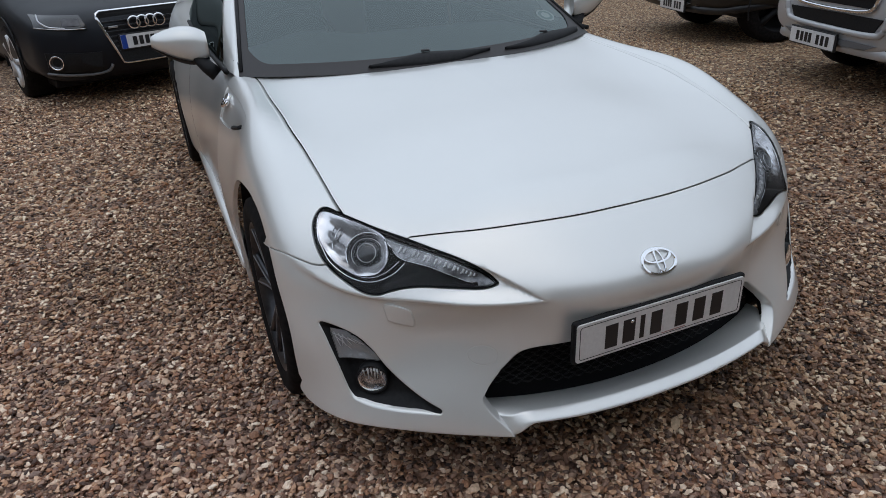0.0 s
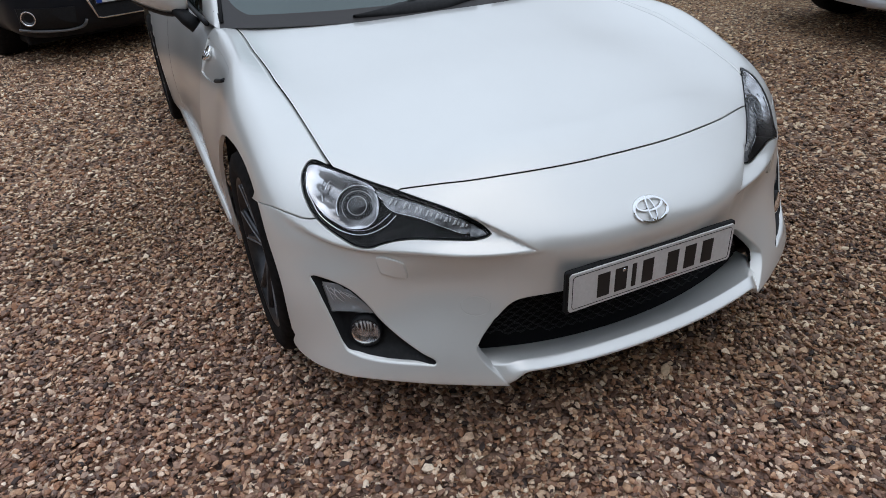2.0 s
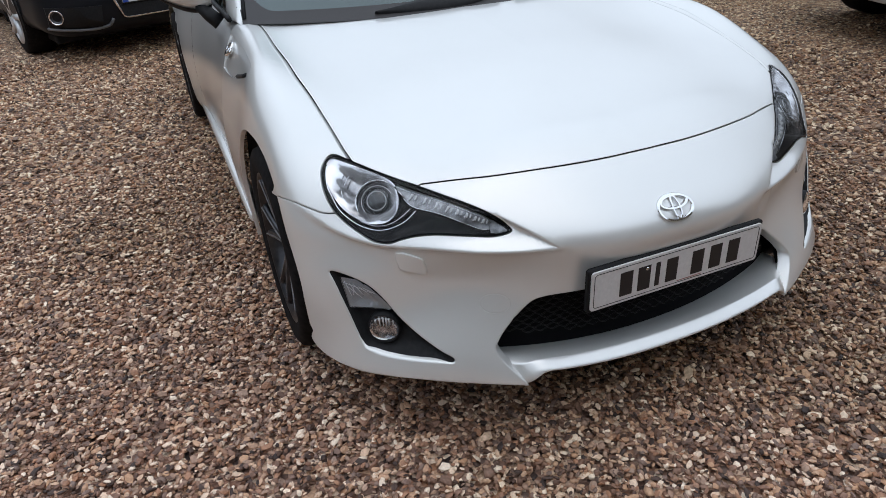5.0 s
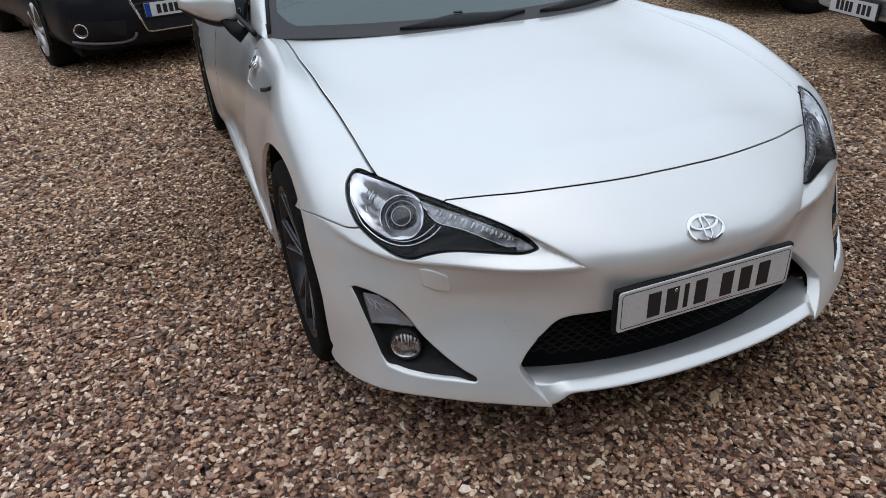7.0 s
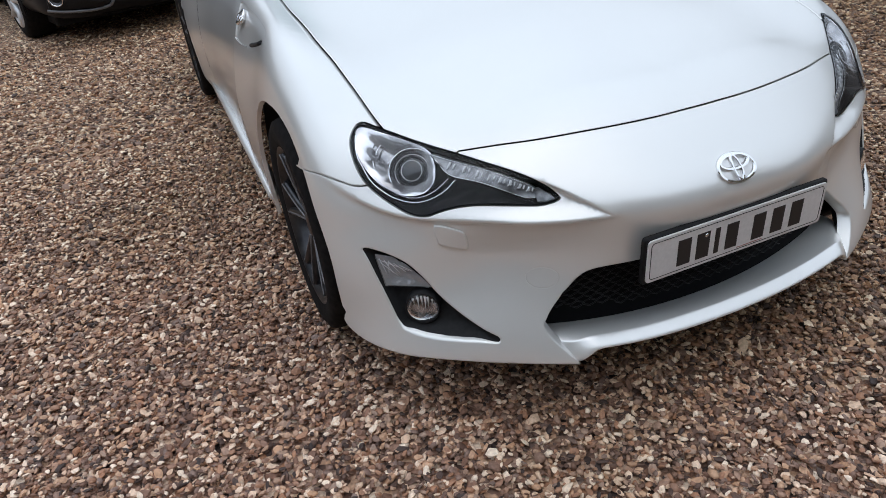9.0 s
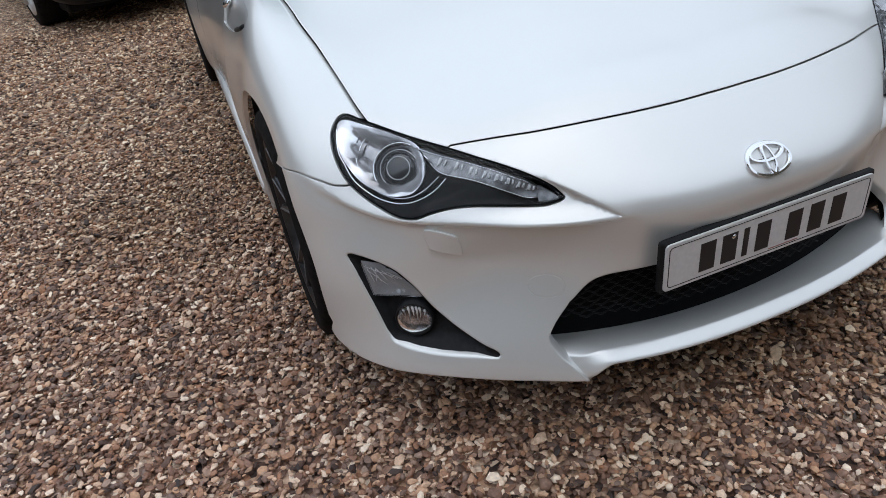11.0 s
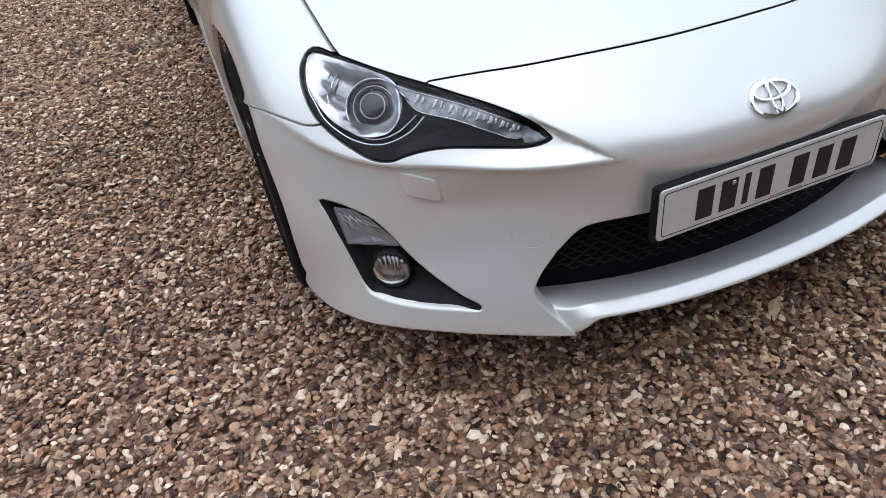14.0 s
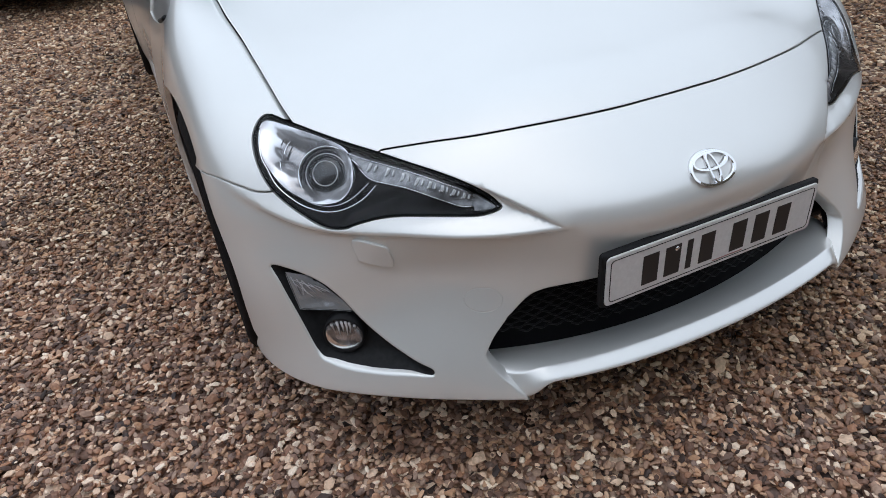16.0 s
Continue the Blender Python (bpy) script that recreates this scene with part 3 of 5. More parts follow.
def headlamp(s):
    ring = LAMP if s > 0 else mirrored(LAMP)
    body = part("headlamp", panel("headlamp", ring, (), 0.007, 0.0008, 0, 0, shape=bowl(inset(ring, 0.0008), 0.085, 0.014)), HOUSING, coupe, "clear projector headlamp with chrome reflector and light strip")
    inner = inset(ring, 0.0027)
    part("bezel", panel("bezel", ring, (inner,), 0.006, 0.0007, 0.001, 0.004), LAMP_BLACK, body)
    side = lambda q: q if s > 0 else mirrored(q)
    refl = side(REFLECTOR)
    part("reflector", panel("reflector", refl, (), 0.006, 0, 0, 0, shape=bowl(refl, 0.040, 0.030, 0.005)), MIRROR, body)
    led = side(LED)
    strip = part("light_strip", panel("light_strip", led, (), 0.006, 0, 0.009, 0.02), STRIP, body)
    for line, r in ((LED_XZ[6:12], .0012), (LED_XZ[0:6], .0008)):
        part("strip_edge", tube([tuple(q) for q in lift(curve(front([(x * s, z) for x, z in line]), 5), 0.0060)], r, 6), CHROME, strip)
    part("strip_edge", tube([tuple(q) for q in lift(front([(x * s, z) for x, z in ((-.610, .642), (-.605, .633), (-.598, .624))]), 0.0055)], 0.0018, 6), CHROME, strip)
    for i, (x, z) in enumerate(CELL_XZ):
        for dx, dz, wide, tall in ((0, 0, .0062, .0150), (.0072, -.0025, .0042, .0125), (-.0052, -.004, .0034, .0085)):
            c = lift(front([((x + dx) * s, z + dz)]), 0.0070)[0]
            part("light_cell", smooth(box(wide, 0.005, tall - .0006 * i, 0.0013)), FACETS, strip, m=pose(*c, -34, (30 - 7 * (i % 3)) * s, -30 * s))
    tip = patch(TIP_XZ, 2)
    part("tip_reflector", panel("tip_reflector", side(tip), (), 0.005, 0, 0.006, 0.01), STRIP, body)
    # projector with its rings, facing forward
    c = lift(front([(-.665 * s, .613)]), 0.024)[0]
    m = pose(*c, -36, 0, -26 * s)
    part("projector_ring", lathe([(0.03, 0.056), (0.0, 0.055), (-0.006, 0.0535), (-0.007, 0.0515), (-0.003, 0.0495), (0.006, 0.047)], 48, "y"), CHROME, body, m=m)
    part("projector_collar", lathe([(0.012, 0.049), (0.001, 0.0475), (-0.004, 0.045), (-0.003, 0.042), (0.002, 0.039)], 48, "y"), GUNMETAL, body, m=m)
    ball = [(0.002 - 0.019 * math.cos(a), 0.040 * math.sin(a)) for a in np.linspace(0.001, math.pi / 2, 9)]
    eye = part("projector_lens", lathe(ball, 40, "y"), EYE, body, m=m)
    for r, y, mat in ((.0385, -.0050, SILVER), (.033, -.0105, GUNMETAL), (.023, -.0145, SILVER)):
        part("lens_step", lathe([(y, r + .0010), (y - .0014, r), (y, r - .0010)], 40, "y"), mat, eye)
    # stepped rings in the reflector beside the projector
    for a, b, mat in ((.063, .052, GUNMETAL), (.070, .059, CHROME), (.077, .067, GUNMETAL)):
        arc = [((-.665 - a * math.cos(t)) * s, .613 + b * math.sin(t)) for t in np.linspace(-.8, 1.0, 14)]
        part("reflector_step", tube([tuple(q) for q in lift(front(arc), .026)], [.0004 + .0020 * math.sin(math.pi * k / 13) for k in range(14)], 6), mat, body)
    # two bright trims sweep round under the projector
    for line, r, deep in ((HALO_XZ[0], .0021, .007), (HALO_XZ[1], .0016, .013)):
        part("halo_trim", tube([tuple(q) for q in lift(curve(front([(x * s, z) for x, z in line]), 5), deep)], r, 8), CHROME, body)
    part("lens", panel("lens", ring, (), 0.014, 0.0012, -0.0012, 0.003), LENS, body).visible_shadow = False


EYE = material("projector glass", (0.022, 0.023, 0.025), 0.08, coat=0.5)
headlamp(1)
headlamp(-1)

# fog lamp pockets
FOG_BOWL = grain(material("fog lamp reflector", rough=0.18, metal=0.9), 60, (0.14, 0.14, 0.15), (0.55, 0.55, 0.58), 0.002)
DIM_FACETS = FACETS.copy()
DIM_FACETS.name = "smoked indicator reflector"
DIM_FACETS.node_tree.nodes["Bump"].inputs["Strength"].default_value = 0.25
DIM_FACETS.node_tree.nodes["Principled BSDF"].inputs["Base Color"].default_value = (0.44, 0.445, 0.46, 1)
FOG_FLUTE = material("fog lamp flutes", (0.92, 0.92, 0.94), 0.25, 0.3)
INDICATOR = spaced(front(INDICATOR_XZ), 0.004)
for ring, s in sides(FOG):
    pocket = part("fog_lamp_surround", panel("fog_lamp_surround", ring, (), 0.006, 0.0002, 0, 0, shape=bowl(ring, 0.034, 0.012, 0.002)), MATTE, coupe, "dull black triangular fog lamp surround")
    ind = INDICATOR if s > 0 else mirrored(INDICATOR)
    part("indicator_reflector", panel("indicator_reflector", ind, (), 0.006, 0, 0, 0, shape=bowl(ind, 0.006, 0.012, 0.010)), DIM_FACETS, pocket)
    for i in range(5):
        a, b = (-.770 + .0088 * i, .428 - .0034 * i), (-.761 + .0128 * i, .392 + .002 * i)
        part("indicator_rib", tube([lift(front([(q[0] * s, q[1])]), .010)[0] for q in (a, b)], .0010, 5), FOG_FLUTE, pocket)
    for x0, z0, x1, z1 in ((-.772, .425, -.716, .402), (-.768, .418, -.738, .388), (-.752, .424, -.756, .394)):
        part("indicator_rib", tube([lift(front([(x * s, z)]), .0085)[0] for x, z in ((x0, z0), (x1, z1))], .0009, 5), FOG_FLUTE, pocket)
    part("indicator_lens", panel("indicator_lens", ind, (), 0.006, 0, 0.007, 0.014), LENS, pocket).visible_shadow = False
    c = lift(front([(-.707 * s, .315)]), 0.014)[0]
    m = pose(*c, -6, 0, -30 * s)
    part("fog_lamp_ring", lathe([(0.02, 0.0415), (-0.008, 0.0405), (-0.010, 0.038), (-0.004, 0.036)], 40, "y"), MATTE, pocket, m=m)
    part("fog_lamp_bowl", lathe([(-0.007, 0.037), (0.000, 0.030), (0.004, 0.017), (0.005, 0.0005)], 36, "y"), FOG_BOWL, pocket, m=m)
    for x, tall in ((-.021, .55), (-.010, .95), (-.001, .6), (.007, 1.0), (.014, .75), (.024, .5)):
        part("fog_lamp_flute", tube([(x * .9, -.001, .018 - .022 * tall), (x, -.003, .018), (x, -.0075, .93 * math.sqrt(.034 ** 2 - x * x))], [.0008, .0022, .0030], 6), FOG_FLUTE, pocket, m=m)
    part("fog_lamp_lens", lathe([(-0.008, 0.037), (-0.013, 0.028), (-0.016, 0.015), (-0.017, 0.0005)], 36, "y"), LENS, pocket, m=m).visible_shadow = False

# mouth: mesh, lower lip, number plate
def lip_line(x, edge):
    a, tuck = min(abs(x) / 0.43, 1.10), 0.75 * max(0, abs(x) - 0.434)
    t = min(1, max(0, (abs(x) - 0.395) / 0.07))
    fall = 0.05 * t * t * (3 - 2 * t)
    return {"tail": (x * 1.0, 0.100 + 0.066 * a ** 2 + tuck, 0.192 + 0.018 * a ** 2.5),
            "back": (x * .985, 0.055 + 0.060 * a ** 2 + tuck, 0.2095 + 0.018 * a ** 2.5),
            "mid": (x * .97, 0.022 + 0.046 * a ** 2 + tuck, 0.2225 + 0.020 * a ** 2.5 - fall * .1),
            "ridge": (x * .954, 0.0025 + 0.0380 * a ** 2 + tuck, 0.2293 + 0.020 * a ** 3 - fall * .40),
            "crest": (x * .953, -0.003 + 0.037 * a ** 2 + tuck, 0.2305 + 0.020 * a ** 3 - fall * .45),
            "brink": (x * .952, -0.0055 + 0.0365 * a ** 2 + tuck, 0.2301 + 0.020 * a ** 3 - fall * .6),
            "nose": (x * .935, -0.037 + 0.036 * a ** 2 + tuck, 0.2130 + 0.021 * a ** 3 - fall),
            "foot": (x * .925, -0.030 + 0.036 * a ** 2 + tuck, 0.205 + 0.021 * a ** 3 - fall),
            "under": (x * .93, 0.06 + 0.036 * a ** 2 + tuck, 0.192 + 0.021 * a ** 3 - fall)}[edge]


xs = np.linspace(-0.492, 0.492, 61)
edges = ("tail", "back", "mid", "ridge", "crest", "brink", "nose", "foot", "under")
k = len(edges)
verts = [lip_line(x, e) for x in xs for e in edges]
faces = [(i * k + j, i * k + j + 1, i * k + j + k + 1, i * k + j + k) for i in range(60) for j in range(k - 1)]
lip = part("lower_lip", mesh_of("lower_lip", verts, faces), PEARL, coupe)
mod = lip.modifiers.new("round", "SUBSURF")
mod.levels = mod.render_levels = 2


def mouth_top(x):
    return 0.412 - max(0, abs(x) - 0.33) * 1.05


GRILLE_BAR = grain(material("grille plastic", rough=0.5, Specular_IOR_Level=0.2), 60, (0.008, 0.008, 0.009), (0.012, 0.012, 0.013))
gx, steps = np.linspace(-0.468, 0.468, 47), np.linspace(0, 1, 13)
back = [(x, 0.090 + 0.34 * x * x, 0.185 + (mouth_top(x) - 0.185) * t) for t in steps for x in gx]
grille = part("grille", mesh_of("grille", back, [(i * 47 + j, i * 47 + j + 1, i * 47 + j + 48, i * 47 + j + 47) for i in range(12) for j in range(46)]), LAMP_BLACK, coupe, "black mesh lower grille")
for i in range(16):
    z = 0.212 + 0.0125 * i
    line = [(x, 0.076 + 0.34 * x * x, z + 0.004 * (1 if (j + i) % 2 else -1)) for j, x in enumerate(np.linspace(-0.45, 0.45, 58)) if 0.240 + 0.03 * (abs(x) / 0.43) ** 2.5 < z < mouth_top(x) - 0.012]
    if len(line) > 3:
        part("grille_bar", tube(line, 0.0021, 5), GRILLE_BAR, grille)

def rounded(w, h, r, n=6):
    """A rectangle with round corners, as (x, z) points."""
    out = []
    for cx, cz, a0 in ((1, 1, 0), (-1, 1, 90), (-1, -1, 180), (1, -1, 270)):
        out += [(cx * (w / 2 - r) + r * math.cos(math.radians(a0 + 90 * i / n)), cz * (h / 2 - r) + r * math.sin(math.radians(a0 + 90 * i / n))) for i in range(n + 1)]
    return out


def rounded_plate(w, h, r, thick, edge=.0008):
    """A thin plate with round corners and a softened rim, facing -y."""
    rows = [(rounded(w, h, r), 0), (rounded(w, h, r), -thick + edge), (rounded(w - 2 * edge, h - 2 * edge, r), -thick)]
    verts, n = [(x, y, z) for line, y in rows for x, z in line], len(rows[0][0])
    faces = [(k * n + i, k * n + (i + 1) % n, (k + 1) * n + (i + 1) % n, (k + 1) * n + i) for k in range(2) for i in range(n)]
    return mesh_of("plate", verts, faces + [tuple(range(n))[::-1], tuple(2 * n + i for i in range(n))], False)


plate = part("plate_holder", rounded_plate(0.528, 0.119, .008, .012, .003), MATTE, coupe, m=pose(0, 0.018, 0.4145, 0, 0, 0))
face = part("number_plate", rounded_plate(0.514, 0.108, .009, .004), PLATE, plate, "white number plate with black bars", m=pose(0, -0.0125, 0))
part("plate_border", tube([(x, 0, z) for x, z in rounded(.497, .0925, .008)], .0010, 6, True), INK, plate, m=pose(0, -.0165, 0))
for x, w in ((-.158, .036), (-.106, .036), (-.066, .013), (-.023, .034), (.056, .036), (.113, .036), (.170, .036)):
    part("plate_bar", box(w, 0.0012, 0.066), INK, plate, m=pose(x, -0.0169, -0.002))
part("plate_bar", box(.075, .0012, .002), RED_INK, plate, m=pose(.035, -.0169, -.0415))
part("plate_bolt", lathe([(0, 0.005), (-0.002, 0.0045), (-0.003, 0.0005)], 16, "y"), CHROME, plate, m=pose(-0.098, -0.0165, 0.022))

# emblem: flat chrome bands that follow the nose, an oval with two smaller ovals in it
EMBLEM_AT, EMBLEM_TILT = (-.009, .5655), .73


def oval_band(rx, rz, wide, dx=0.0, dz=0.0, n=64, proud=.0070):
    """A bevelled oval band laid on the nose."""
    points, sink = [], []
    for i in range(n):
        a = 2 * math.pi * i / n
        nx, nz = math.cos(a) / rx, math.sin(a) / rz
        k = 1 / math.hypot(nx, nz)
        for off, high in ((-.5, -.002), (-.5, .6), (-.32, 1), (.32, 1), (.5, .6), (.5, -.002)):
            x, z = dx + rx * math.cos(a) + nx * k * wide * off, dz + rz * math.sin(a) + nz * k * wide * off
            points.append((EMBLEM_AT[0] + x, EMBLEM_AT[1] + z * EMBLEM_TILT))
            sink.append(-proud * high)
    verts = lift(front(points), np.array(sink))
    return mesh_of("band", verts, [(i * 6 + k, i * 6 + k + 1, (i + 1) % n * 6 + k + 1, (i + 1) % n * 6 + k) for i in range(n) for k in range(5)], False)


emblem = part("bonnet_emblem", oval_band(.0475, .0315, .0068), CHROME, coupe, "chrome oval emblem")
part("emblem_oval", oval_band(.0375, .0150, .0060, 0, .0145, proud=.0078), CHROME, emblem)
part("emblem_oval", oval_band(.0098, .0290, .0050, 0, 0, proud=.0084), CHROME, emblem)


# wheels
def wheel(s):
    w = thing("wheel")
    w.parent = coupe
    tread = [(-.100, .235), (-.108, .262), (-.108, .288), (-.098, .306), (-.080, .3125), (.080, .3125), (.098, .306), (.108, .288), (.108, .262), (.100, .235), (.095, .222)]
    part("tyre", lathe(tread, 72), RUBBER, w, "black road tyre")
    part("rim", lathe([(-.10, .236), (-.098, .228), (-.085, .222), (-.075, .205), (.06, .195), (.09, .22)], 64), GUNMETAL, w, "dark alloy rim")
    part("brake_disc", lathe([(-.02, .0005), (-.02, .145), (.0, .147), (.0, .0005)], 48), SILVER, w)
    part("hub", lathe([(-.078, .0005), (-.078, .030), (-.070, .042), (-.045, .055), (0.0, .05)], 32), GUNMETAL, w)
    for i in range(5):
        for d in (-0.17, 0.17):
            a = 2 * math.pi * i / 5 + d
            line = [(-.062, .04 * math.cos(a - d * .5), .04 * math.sin(a - d * .5)), (-.074, .12 * math.cos(a), .12 * math.sin(a)), (-.086, .215 * math.cos(a + d * .35), .215 * math.sin(a + d * .35))]
            part("spoke", tube(curve(line, 4), 0.0125, 6), GUNMETAL, w)
            part("spoke_edge", tube([(q[0] - .0125, q[1], q[2]) for q in curve(line, 4)], 0.0028, 5), MACHINED, w)
    return w


first = wheel(1)
first.matrix_basis = pose(-0.757, 0.78, 0.3125, 0, 0, 0)
for x, y, turn in ((-0.803, 3.35, 0), (0.757, 0.78, 180), (0.803, 3.35, 180)):
    copy_thing(first, pose(x, y, 0.3125, 20, 0, turn))
for s in (-1, 1):
    arc = [(0, .80 + .40 * math.cos(a), .315 + .375 * math.sin(a)) for a in np.linspace(-0.2, math.pi + .2, 24)]
    v = [(x * s, y, z) for _, y, z in arc for x in (.845, .58)] + [(.58 * s, .80, .315)]
    part("wheel_arch_liner", mesh_of("wheel_arch_liner", v, [(2 * i, 2 * i + 1, 2 * i + 3, 2 * i + 2) for i in range(23)] + [(2 * i + 1, 48, 2 * i + 3) for i in range(23)]), MATTE, coupe)

# body behind the front wings
STATIONS = (1.50, 1.7, 2.1, 2.6, 3.0, 3.35, 3.7, 4.0, 4.15, 4.20)
WIDE = (1.0, .992, .985, .995, 1.03, 1.045, 1.03, .97, .89, .78)
BELT = (.845, .85, .865, .885, .90, .915, .925, .93, .91, .86)
BASE = (.19, .19, .19, .19, .19, .20, .22, .26, .30, .36)


def rear_point(y, a):
    d = np.array((math.cos(a), 0, math.sin(a)))
    p = meet((0, 1.49, .45), d[None])[0]
    k = cardinal(STATIONS, [y])[0]
    top, low = k @ np.array(BELT), k @ np.array(BASE)
    z = .45 + (p[2] - .45) * ((top - .45) / (.86 - .45) if p[2] > .45 else (.45 - low) / (.45 - .19))
    return p[0] * (k @ np.array(WIDE)), y, z


angles = [math.radians(a) for a in np.linspace(-18, 198, 73)]
base = {}
for a in angles:
    base[a] = meet((0, 1.49, .45), np.array([(math.cos(a), 0, math.sin(a))]))[0]


def rear_sheet(y0, y1, n, a0, a1, arch=False):
    """Part of the rear body between two stations and two of the section's angles."""
    ang = [a for a in angles if a0 <= math.degrees(a) <= a1]
    verts, faces, m = [], [], len(ang)
    for y in np.linspace(y0, y1, n):
        k = cardinal(STATIONS, [y])[0]
        top, low, w = k @ np.array(BELT), k @ np.array(BASE), k @ np.array(WIDE)
        for a in ang:
            p = base[a]
            z = .45 + (p[2] - .45) * ((top - .45) / .41 if p[2] > .45 else (.45 - low) / .26)
            q = [p[0] * w, y, max(z, low)]
            if arch:
                r = math.hypot(y - 3.35, q[2] - .32)
                if r < .355 and abs(q[0]) > .6:
                    if r > .335:
                        q[1], q[2] = 3.35 + (y - 3.35) * .355 / r, .32 + (q[2] - .32) * .355 / r
                    else:
                        q[0] = None
            verts.append(q)
    for i in range(n - 1):
        for j in range(m - 1):
            f = (i * m + j, i * m + j + 1, (i + 1) * m + j + 1, (i + 1) * m + j)
            if all(verts[v][0] is not None for v in f):
                faces.append(f)
    return mesh_of("sheet", [(0.5 if v[0] is None else v[0], v[1], v[2]) for v in verts], faces)


for a0, a1, in ((-20, 58), (122, 200)):
    door = part("door", rear_sheet(1.506, 2.62, 30, max(a0, -20) if a0 < 0 else 148, 32 if a0 < 0 else 200), PEARL, coupe)
    part("rear_wing", rear_sheet(2.626, 4.20, 90, a0, a1, True), PEARL, coupe)
part("tail_deck", rear_sheet(3.45, 4.20, 24, 56, 124), PEARL, coupe)
tail = [rear_point(4.20, a) for a in angles] + [(0, 4.22, .5)]
part("tail_panel", mesh_of("tail_panel", tail, [(i, i + 1, 73) for i in range(72)], False), PEARL, coupe)
for s in (-1, 1):
    part("side_skirt", smooth(box(.056, 1.78, .044, .018, segments=3)), PEARL, coupe, m=pose(s * .853, 2.12, .216))
part("floor_pan", box(1.45, 3.5, 0.06, 0.02), MATTE, coupe, m=pose(0, 2.35, 0.22))
part("front_undertray", box(1.30, 0.9, 0.03, 0.01), MATTE, coupe, m=pose(0, 0.62, 0.225))

# greenhouse
def screen_point(u, v):
    """Windscreen: u from -1 to 1 across, v from 0 at the bottom to 1 at the roof."""
    lo = np.array((.735 * u, 1.235 + .225 * abs(u) ** 2.2, .858 + .004 * u * u))
    hi = np.array((.585 * u, 2.08 + .15 * u * u, 1.258 - .035 * u * u))
    p = lo + (hi - lo) * v
    p[2] += 0.05 * v * (1 - v)
    return p


def grid(fn, nu, nv, u0=-1, u1=1, v0=0, v1=1):
    us, vs = np.linspace(u0, u1, nu), np.linspace(v0, v1, nv)
    verts = [tuple(fn(u, v)) for v in vs for u in us]
    return mesh_of("grid", verts, [(i * nu + k, i * nu + k + 1, (i + 1) * nu + k + 1, (i + 1) * nu + k) for i in range(nv - 1) for k in range(nu - 1)])


part("windscreen", grid(screen_point, 41, 24), SCREEN, coupe, "grey-tinted windscreen reflecting a pale sky").visible_shadow = False


def frit(u, v):
    return screen_point(u, v) + np.array((0, -0.001, 0.0025))


def frit_top(u):
    """Upper edge of the black band along the bottom, rounded up into the sides."""
    return 0.048 + 0.10 * max(0, (abs(u) - 0.86) / 0.10) ** 2.2


border = part("windscreen_border", grid(lambda u, v: frit(u, -0.03 + (frit_top(u) + 0.03) * v), 121, 3, -0.962, 0.962), FRIT, coupe)
for s in (-1, 1):
    part("border_side", grid(frit, 3, 24, s * 0.961, s * 1.01, -0.03, 1), FRIT, border)


def roof_point(u, v):
    y = 2.08 + .15 * u * u + (1.05 - .1 * u * u) * v
    return np.array(((.585 + .02 * v - .03 * v * v) * u, y, 1.258 - .035 * u * u + .06 * v - .085 * v * v))


def rear_screen_point(u, v):
    a, b = roof_point(u, 1), np.array((.60 * u, 3.72 - .08 * u * u, .935))
    return a + (b - a) * v + np.array((0, 0, .03 * v * (1 - v)))


